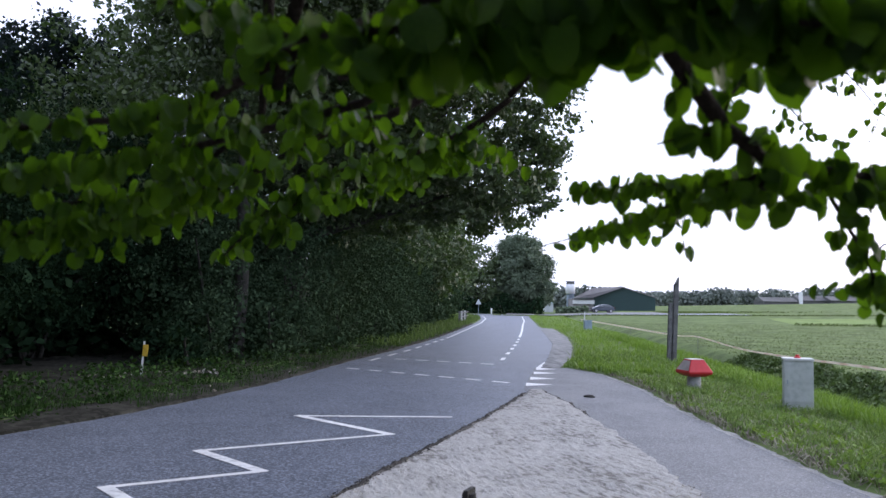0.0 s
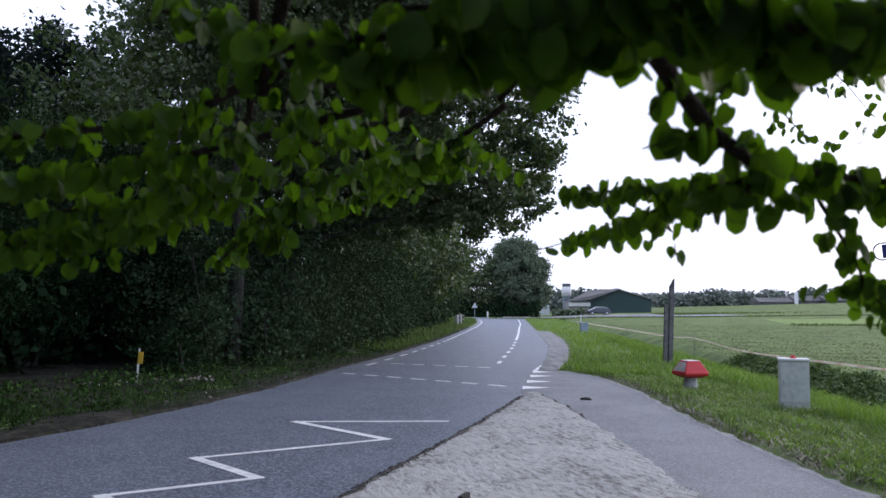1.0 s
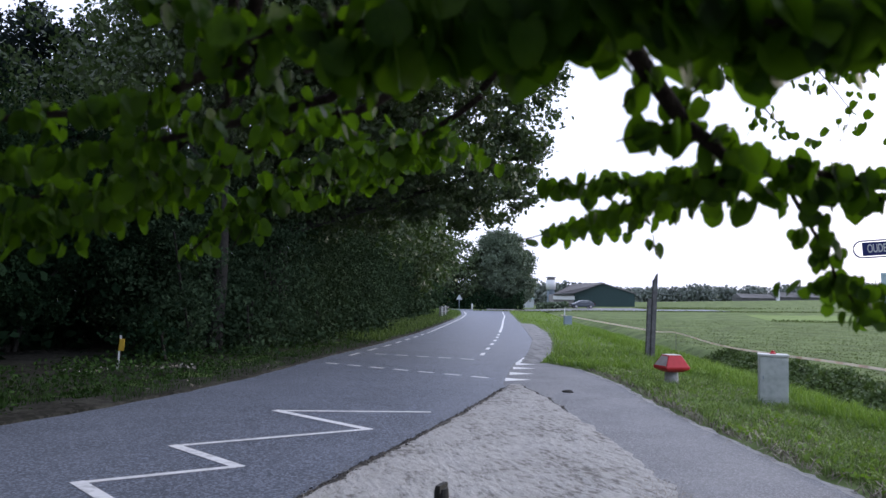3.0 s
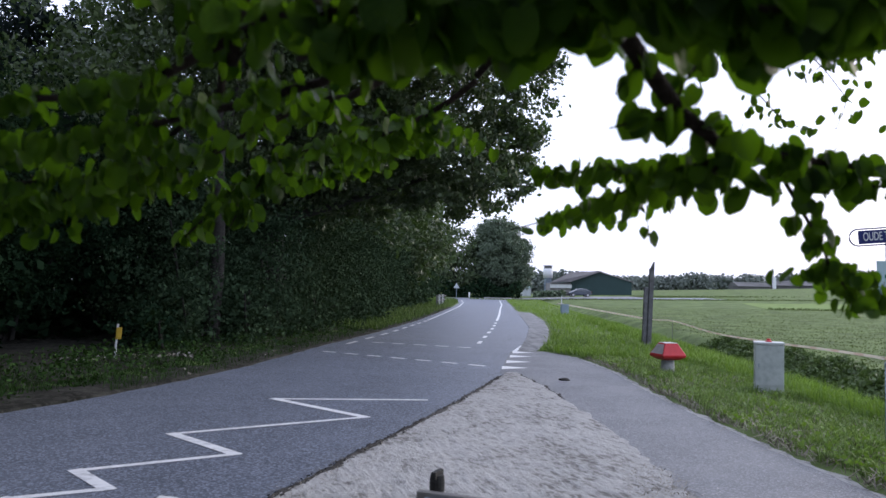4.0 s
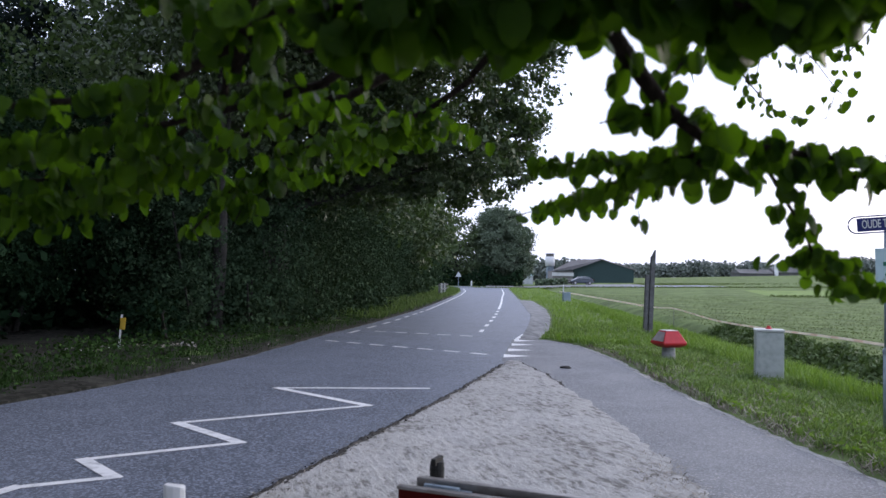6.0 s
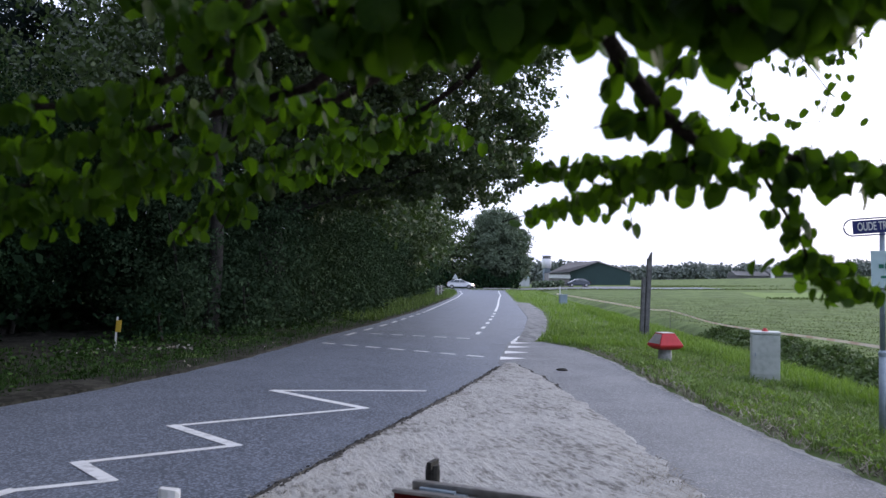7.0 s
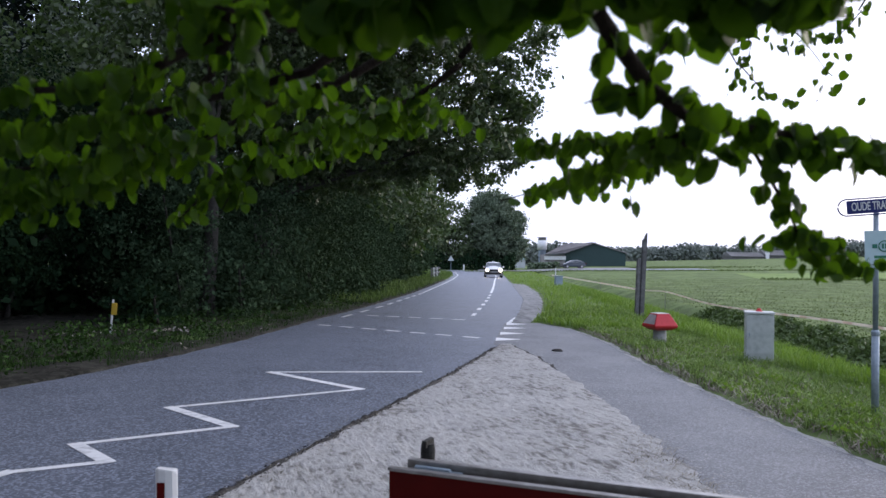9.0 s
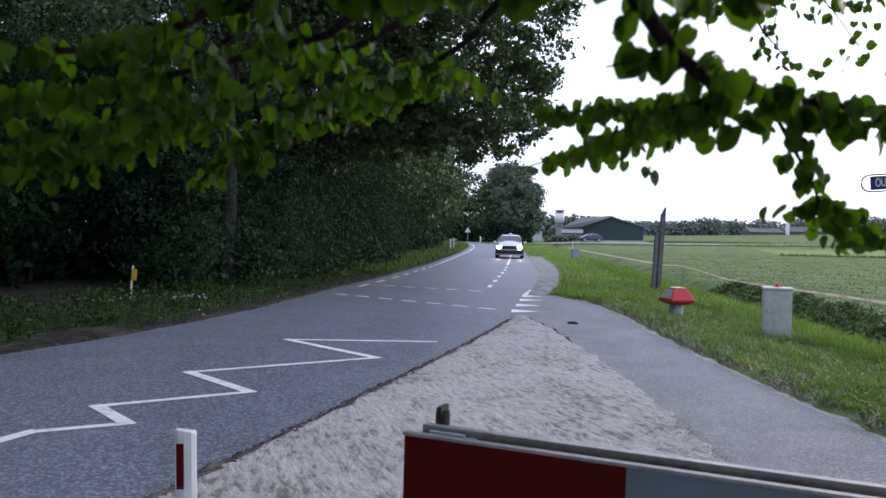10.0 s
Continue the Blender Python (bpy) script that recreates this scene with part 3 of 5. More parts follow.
tree("oak_tree", "broad roadside tree with a dense dark crown", -4.2, 36,
     [(1.5, 0, 6.5, 3.6, 4, 3.2), (0, 1, 10.5, 4.6, 4.6, 3.8), (-3, 0, 8, 4, 4, 4)], 520, 36, 0.45, 0.2, OAK, 0.3, 3.2, 16)
tree("oak_tree", "roadside tree with grey-green leaves", -3.2, 50,
     [(1.5, 0, 5.5, 3.4, 4.5, 3.4), (-0.5, 0, 9, 4.6, 4.6, 4)], 620, 38, 0.42, 0.24, OAK, 0.3, 2.8, 17)
tree("oak_tree", "roadside tree with grey-green leaves", -4.0, 68,
     [(1.5, 0, 5, 3.8, 5, 3.6), (-1, 0, 8.8, 5, 5, 3.8)], 480, 36, 0.5, 0.3, OAK, 0.3, 2.6, 18)
tree("oak_tree", "roadside tree near the junction", -6.5, 90,
     [(0.5, 0, 4.6, 4, 5, 3.6), (-1.5, 0, 8.4, 5, 5, 3.6)], 300, 30, 0.6, 0.36, OAK, 0.3, 2.6, 19)
tree("chestnut_tree", "round-headed chestnut tree behind the junction", 12.2, 132,
     [(0.4, 0, 4.6, 5.0, 4, 3.0), (0, 0, 8, 4.9, 4, 3.2), (-0.4, 0, 11.2, 3.4, 3, 2.2), (2.7, 0, 3.1, 2.2, 2.2, 1.6), (-2.6, 0, 2.9, 2.4, 2.2, 1.6)], 1100, 60, 0.42, 0.3, HAZY_CHESTNUT, 0.4, 2.2, 20)
tree("oak_tree", "dark tree beside the junction", 4.5, 131,
     [(0, 0, 4.5, 4.5, 4, 3.4), (-1, 0, 8.4, 4.4, 4, 3), (-4.5, 0, 6.4, 4, 4, 4.4)], 380, 32, 0.6, 0.42, OAK, 0.4, 2.4, 21)


tree("oak_tree", "dark tree of the wood behind the junction", -5, 129, [(0, 0, 4, 5, 4, 4), (0, 0, 8.5, 5, 4, 3.4)], 300, 32, 0.6, 0.42, OAK, 0.4, 2.4, 22)
tree("oak_tree", "dark tree of the wood behind the junction", -15, 127, [(0, 0, 4, 6, 4, 4), (0, 0, 8.5, 5.5, 4, 3.4)], 300, 32, 0.6, 0.42, OAK, 0.4, 2.4, 23)


def shrub(x, y, w, h, seed, size):
    r = np.random.default_rng(seed)
    ob = thing("hedge_shrub", pose(x, y, 0.03), "low dark green shrub at the foot of the hedge" if h < 3 else "dense dark green roadside shrub reaching the grass verge", "shrub", "shrubs along the road")
    blobs = [(r.uniform(-0.5, 0.35), (k - 1.5) * 0.42 * w + r.uniform(-0.25, 0.25), h * r.uniform(0.4, 0.52), w * r.uniform(0.22, 0.34), w * r.uniform(0.17, 0.25), h * r.uniform(0.42, 0.56)) for k in range(4)]
    blobs += [(-0.35 * w, 0, h * 0.5, w * 0.32, w * 0.7, h * 0.5)]
    if 40 <= seed < 45:  # boughs arch over a dark hollow
        blobs = [(b[0], b[1], h * 0.6, b[3], b[4], h * 0.42) for b in blobs]
    for k in range(4):
        b = blobs[k]
        deep = 1.3 if 40 <= seed < 45 else 0.0
        part("stem", tube([(r.uniform(-0.2, 0.1) - deep, r.uniform(-0.6, 0.6), -0.1), (b[0] * 0.6 - deep, b[1] * 0.6, b[2] * 0.5), (b[0], b[1], b[2] + 0.3)], [0.06, 0.045, 0.02], 6), BARK, ob)
    v, f = leaf_cards(clumped(blobs, int((330 if seed >= 120 else 190 if seed < 45 else 150 if seed < 48 else 110 if seed < 52 else 80) * w * h / 8), 56 if seed < 80 else 28 if seed < 120 else 26, 0.13 + size, r), size * (0.72 if seed < 52 else 1), droop=0.4, r=r)
    # front shrubs past y 17 take the lit copy, all others the shaded one
    part("foliage", tris_mesh("foliage", v, f, HEDGE_LIT if y > 17 and (seed < 80 or seed >= 120) else HEDGE_SHADED), None, ob, kind="stuff")
    return ob


for i, y in enumerate([4, 7.5, 10.5, 13, 15.6, 18.3, 21.2, 24.5, 28, 32, 37, 43, 50, 58, 68]):
    w = 2.5 + 0.045 * y
    back = 4.0 if y < 17 else (2.3 if y < 20 else (1.5 if y < 33 else 2.1))
    shrub(across(ROAD_LEFT, y) - back - 0.22 * w, y + 0.9, w, (4.4, 5.2, 4.8, 5.6)[i % 4], 40 + i, 0.056 + 0.0026 * y)
for i, (x, y) in enumerate([(-12, 11), (-14, 14.5), (-11.8, 18.5), (-16.5, 19), (-20, 22), (-15, 23), (-9.5, 29), (-17, 14), (-12, 22.5), (-20, 17), (-7.5, 31), (-9.6, 13), (-9.2, 16.5), (-8.6, 20.5)]):
    shrub(x, y, 4.2, 5.4, 80 + i, 0.23)
# low growth at the foot of the tall shrubs
for i, y in enumerate([16.3, 17.9, 19.4, 21.0, 22.7, 24.6, 26.8, 29.4, 33]):
    w = (1.5, 1.9, 1.7)[i % 3]
    shrub(across(ROAD_LEFT, y) - (2.35 if y < 18 else 1.75) - 0.1 * w, y, w, (1.2, 1.7, 2.1, 1.5)[i % 4] * (0.75 if y < 17 else 1), 120 + i, 0.052 + 0.0022 * y)


# the wood carried on unseen beside and behind the camera, added to block sky light
for i, (x, y) in enumerate([(-11, 3), (-14, -6), (-9, -17), (-1, -19), (7, -16), (11, -8), (-18, 6)]):
    tree("oak_tree", "tall oak added out of view to block sky light", x, y, [(0, 0, 5, 4.2, 4.2, 4), (0.5, 0.5, 9.5, 4.4, 4.4, 3.6), (-1, -0.5, 12.5, 3.4, 3.4, 2.6)], 130, 18, 0.5, 0.55, OAK, 0.3, 2.6, 60 + i)
for i, (x, y) in enumerate([(-9.8, 0.5), (-11.5, -4), (-13.5, -9)]):
    shrub(x, y, 3.2, 4.6, 90 + i, 0.14)


# Unseen oaks added at the left, their boughs darkening the road
for i, (x, y) in enumerate([(-9.5, 1.5), (-8.4, 7), (-12, -8)]):
    tree("oak_tree", "tall oak added out of view to shade the road", x, y, [(1.5, 0, 9.2, 4.6, 4.2, 2.4), (3.6, -0.5, 10.5, 3.6, 4.2, 2.0), (0, 0, 13, 4.2, 4.2, 2.6), (-3, 0, 9, 3.4, 4, 3)], 460, 28, 0.5, 0.44, OAK, 0.32, 4.5, 70 + i)


# far woods along the horizon
def far_woods():
    r = np.random.default_rng(3)
    out = []
    for x in np.concatenate([np.arange(-260, -40, 7.0), np.arange(-40, 250, 4.0), np.arange(250, 420, 7.0)]):
        y = 350 + 30 * r.uniform(-1, 1)
        if -40 < x < 60:
            y = 260
        h = r.uniform(6.4, 8.2)
        base = height(x, y)
        n = 820 if -40 <= x < 250 else 300
        d = r.normal(size=(n, 3))
        d /= np.linalg.norm(d, axis=1)[:, None]
        p = np.array((x, y, base + h * 0.4)) + d * r.uniform(0.3, 1.05, n)[:, None] * np.array((7, 6, h * 0.56))
        out.append(p)
    v, f = leaf_cards(np.concatenate(out), 1.2, r=r)
    return tagged(new("far_woods", tris_mesh("far_woods", v, f, HAZY_WOODS)), "distant line of woods beyond the field, haze put into its colour", "woods", kind="stuff")


far_woods()


def blades(name, label, spots, low, high, mat, width=0.008, lean=0.35, category="grass", seed=5):
    """Grass: bent blades of two quads each."""
    r = np.random.default_rng(seed)
    n = len(spots)
    ang = r.uniform(0, 2 * math.pi, n)
    side = np.stack([np.cos(ang), np.sin(ang), np.zeros(n)], 1) * width * (0.6 + 0.8 * r.uniform(0, 1, n))[:, None]
    h = r.uniform(low, high, n)
    tilt = r.normal(size=(n, 3)) * lean * h[:, None]
    tilt[:, 2] = 0
    up = np.zeros((n, 3))
    up[:, 2] = h
    mid = spots + up * 0.6 + tilt * 0.4
    tip = spots + up + tilt
    tip[:, 2] -= 0.25 * np.linalg.norm(tilt, axis=1)
    v = np.stack([spots - side, spots + side, mid + side * 0.8, mid - side * 0.8, tip + side * 0.15, tip - side * 0.15], 1).reshape(-1, 3)
    k = np.arange(n)[:, None] * 6
    f = np.concatenate([k + np.array([0, 1, 2, 3]), k + np.array([3, 2, 4, 5])])
    return tagged(new(name, tris_mesh(name, v, f, mat)), label, category, kind="stuff")


def scatter(n, y0, y1, xa, xb, seed, power=1.6, clump=0.0):
    """Places on the ground between two edges xa(y) and xb(y), thinning with distance."""
    r = np.random.default_rng(seed)
    out = []
    while len(out) < n:
        y = y0 + (y1 - y0) * r.uniform(0, 1) ** power
        a, b = xa(y), xb(y)
        if b <= a:
            continue
        x = r.uniform(a, b)
        if clump and noise.noise(Vector((x * 1.3, y * 1.3, seed))) < clump * r.uniform(-1, 1):
            continue
        out.append((x, y, height(x, y) - 0.01))
    return np.array(out)


blades("verge_grass", "lush green grass on the verge by the cycle path", scatter(37000, 4.5, 20, lambda y: right_edge(y) + 0.16, lambda y: ditch_line(y) - 0.2, 21, 1.4), 0.05, 0.16, VERGE, 0.006)
blades("ditch_grass", "taller bright grass lining the ditch", scatter(20000, 6, 45, lambda y: ditch_line(y) - 1.9, lambda y: ditch_line(y) + 0.1, 22, 1.5, 0.3), 0.14, 0.34, GRASS, 0.009)
blades("far_verge_grass", "green grass on the verge along the bend", scatter(16000, 17, 110, lambda y: right_edge(y) + 0.1, lambda y: ditch_line(y), 23, 2.2), 0.08, 0.24, GRASS, 0.012)
blades("bend_verge_grass", "bright grass on the inside of the bend", scatter(9000, 26, 104, lambda y: across(ROAD_LEFT, y) - 3.6, lambda y: across(ROAD_LEFT, y) - 0.1, 41, 1.3), 0.1, 0.4, BEND, 0.014)
blades("dry_verge_grass", "dry mown straw among the verge grass", scatter(11000, 4.5, 17, lambda y: right_edge(y) + 0.02, lambda y: right_edge(y) + 2.2, 24, 1.3, 0.7), 0.04, 0.16, STRAW, 0.006, 1.3)
blades("left_verge_grass", "green grass below the roadside shrubs, shade put into its colour", scatter(21000, 7.5, 50, lambda y: across(ROAD_LEFT, y) - 2.6, lambda y: across(ROAD_LEFT, y) - (0.02 if y > 10.4 else 0.75), 25, 2.2), 0.04, 0.17, SHADED_GREENS, 0.006)
blades("field_crop", "low grey-green crop on the wide field", scatter(13000, 9, 75, lambda y: ditch_line(y) + 0.3, lambda y: ditch_line(y) + 6 + 0.55 * y, 26, 1.5), 0.03, 0.08, FIELD, 0.012, 0.6, "crop")
r6 = np.random.default_rng(66)
bank = scatter(26000, 7, 26, lambda y: ditch_line(y) + 0.15, lambda y: ditch_line(y) + 1.5, 27, 1.7)
bank[:, 2] += r6.uniform(0.02, 1, len(bank)) ** 0.7 * (0.17 + 0.06 * np.sin(bank[:, 1] * 2.3) + 0.05 * np.sin(bank[:, 1] * 7.1))
tagged(new("ditch_bank_growth", tris_mesh("ditch_bank_growth", *leaf_cards(bank, 0.085, droop=0.2, r=r6), CROP)), "dark leafy crop edge along the far side of the ditch", "crop", kind="stuff")
rows6 = scatter(62000, 8, 74, lambda y: ditch_line(y) + 1.2, lambda y: ditch_line(y) + 6 + 0.62 * y, 31, 1.5)
rows6[:, 2] += r6.uniform(0.01, 0.05, len(rows6))
tagged(new("field_leaves", tris_mesh("field_leaves", *leaf_cards(rows6, 0.045, r=r6, flat=0.5), FIELD)), "broad leaves of the low field crop", "crop", kind="stuff")
tufts = []
for cx, cy, cz in scatter(820, 4.6, 26, lambda y: right_edge(y) + 0.2, lambda y: ditch_line(y) - 0.4, 32, 1.5):
    k = int(r6.integers(16, 44))
    tufts.append(np.array((cx, cy, cz)) + r6.normal(size=(k, 3)) * np.array((0.07, 0.07, 0.0)))
blades("grass_tufts", "taller bright green grass tufts on the verge", np.concatenate(tufts), 0.09, 0.22, VERGE, 0.007, 0.55)
weeds = scatter(9000, 4.6, 20, lambda y: right_edge(y) + 0.12, lambda y: right_edge(y) + 2.6, 33, 1.4, 0.6)
weeds[:, 2] += r6.uniform(0.02, 0.12, len(weeds))
tagged(new("verge_weeds", tris_mesh("verge_weeds", *leaf_cards(weeds, 0.045, r=r6), GRASS)), "small broad-leaved weeds in the verge", "weeds", kind="stuff")
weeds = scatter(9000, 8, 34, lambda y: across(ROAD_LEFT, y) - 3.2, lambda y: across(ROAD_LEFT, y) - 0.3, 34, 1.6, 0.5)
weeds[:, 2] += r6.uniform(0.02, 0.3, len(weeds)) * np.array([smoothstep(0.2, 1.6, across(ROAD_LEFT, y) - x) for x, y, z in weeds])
tagged(new("woodland_weeds", tris_mesh("woodland_weeds", *leaf_cards(weeds, 0.06, r=r6), SHADED_GREENS)), "weeds below the shrubs, shade put into their colour", "weeds", kind="stuff")
blades("sand_edge_straw", "withered straw along the sand's edges", np.concatenate([scatter(900, 5, 13.2, lambda y: across(ROAD_RIGHT, y) + 0.02, lambda y: across(ROAD_RIGHT, y) + 0.22, 28, 1.2, 0.8), scatter(1500, 4.2, 6.6, lambda y: across(SAND_RIGHT, y) - 0.42, lambda y: across(SAND_RIGHT, y) + 0.03, 29, 1.0, 0.6)]) + np.array((0, 0, 0.05)), 0.02, 0.07, STRAW, 0.003, 2.6)

# rough grass along the junction road and the field's far edges
r8 = np.random.default_rng(88)
rough = [(x, y + 0.06 * x, height(x, y + 0.06 * x)) for x, y in zip(r8.uniform(6, 95, 5200), 110.2 + r8.normal(size=5200) * 0.8)]
rough += [(x, y, height(x, y)) for x, y in zip(r8.uniform(33, 105, 3600), 73.6 + r8.normal(size=3600) * 0.7)]
rough += [(x, y, height(x, y)) for x, y in zip(37 + r8.gamma(1.6, 5, 3200), 137 + r8.normal(size=3200) * 3.5)]
blades("rough_field_grass", "uncut grass along the edges of the field and farmyard", np.array(rough), 0.06, 0.3, FIELD, 0.05, 0.5)

# sand crumbs spilled over the edges
spill = np.concatenate([scatter(1500, 3.5, 13.4, lambda y: across(SAND_RIGHT, y) - 0.05, lambda y: across(SAND_RIGHT, y) + 0.3, 35, 1.3), scatter(1100, 3.5, 13.2, lambda y: across(ROAD_RIGHT, y) - 0.25, lambda y: across(ROAD_RIGHT, y) + 0.1, 36, 1.3), scatter(700, 4.5, 17, lambda y: right_edge(y) - 0.3, lambda y: right_edge(y) + 0.05, 37, 1.3)])
spill[:, 2] = 0.008
sv, sf = leaf_cards(spill, 0.015, 0.8, r=r6)
sv[:, 2] = 0.009 + (sv[:, 2] - 0.008) * 0.1
tagged(new("sand_crumbs", tris_mesh("sand_crumbs", sv, sf, SAND)), "loose sand crumbs spilled on the asphalt", "sand", kind="stuff")

# hedge and rough grass before the farm
r7 = np.random.default_rng(77)
up = np.array([(x, 128 + 0.03 * x + r7.normal() * 1.1, r7.uniform(0, 1) ** 1.4 * (2.6 + 0.9 * math.sin(x * 0.9))) for x in r7.uniform(-32, 15.5, 9000)])
tagged(new("junction_undergrowth", tris_mesh("junction_undergrowth", *leaf_cards(up, 0.42, r=r7), HEDGE_SHADED)), "dark undergrowth below the trees behind the junction", "undergrowth", kind="stuff")
hp = np.array([(x, 146 + r7.normal() * 0.8, height(x, 146) + r7.uniform(0, 1.15)) for x in r7.uniform(20.0, 26.0, 900)])
tagged(new("farm_hedge", tris_mesh("farm_hedge", *leaf_cards(hp, 0.5, r=r7), HAZY_CHESTNUT)), "low clipped green hedge before the farmyard", "hedge")
mv, mf = [], []
for j in range(13):
    for i in range(31):
        x, y = 33 + i * 2.4 + j * 0.6, 74 + j * 2.0
        mv.append((x, y, height(x, y) + 0.035))
for j in range(12):
    for i in range(30):
        mf.append((j * 31 + i, j * 31 + i + 1, (j + 1) * 31 + i + 1, (j + 1) * 31 + i))
tagged(new("mown_strip", mesh_of("mown_strip", mv, mf, MOWN, True)), "lighter mown strip of grass across the field", "field", kind="structure")

yv, yf = [], []
for j in range(11):
    for i in range(25):
        x, y = 9 + i * 1.12, 119 + j * 1.4 + 0.15 * i
        yv.append((x, y, height(x, y) + 0.09))
for j in range(10):
    for i in range(24):
        yf.append((j * 25 + i, j * 25 + i + 1, (j + 1) * 25 + i + 1, (j + 1) * 25 + i))
tagged(new("farm_yard", mesh_of("farm_yard", yv, yf, YARD, True)), "pale concrete farmyard before the barn", "yard", kind="structure")

crumbs = scatter(1200, 3.0, 13.2, lambda y: across(ROAD_RIGHT, y) - 0.05, lambda y: across(ROAD_RIGHT, y) + 0.07, 38, 1.4)
crumbs[:, 2] = 0.014
cv, cf = leaf_cards(crumbs, 0.016, 0.8, r=r6, flat=0.6)
tagged(new("asphalt_crumbs", tris_mesh("asphalt_crumbs", cv, cf, CRUMBLE)), "dark asphalt crumbs along the broken road edge", "rubble", kind="stuff")

# litter of dead leaves below the shrubs
r9 = random.Random(9)
dead = mesh_of("dead_leaf", [(-0.05, 0, 0), (0, -0.03, 0.012), (0.06, 0, 0.004), (0, 0.03, 0.016)], [(0, 1, 2), (0, 2, 3)], LITTER)
for k in range(84):
    y = r9.uniform(11, 19)
    x = across(ROAD_LEFT, y) - r9.uniform(0.05, 0.9)
    if k < 70:
        cx, cy = ((-5.75, 13.1), (-4.62, 14.2), (-5.0, 14.0))[k % 3]
        x, y = cx + r9.gauss(0, 0.22), cy + r9.gauss(0, 0.3)
    ob = new("dead_leaf", dead)
    s = r9.uniform(0.4, 1.2)
    ob.matrix_world = pose(x, y, height(x, y) + (0.1 if k < 70 else 0.05), r9.uniform(-35, 35), r9.uniform(-35, 35), r9.uniform(0, 360)) @ Matrix.Scale(s, 4)
    tagged(ob, "pale curled dead leaf lying on the verge", "leaf", "dead leaves under the shrubs")


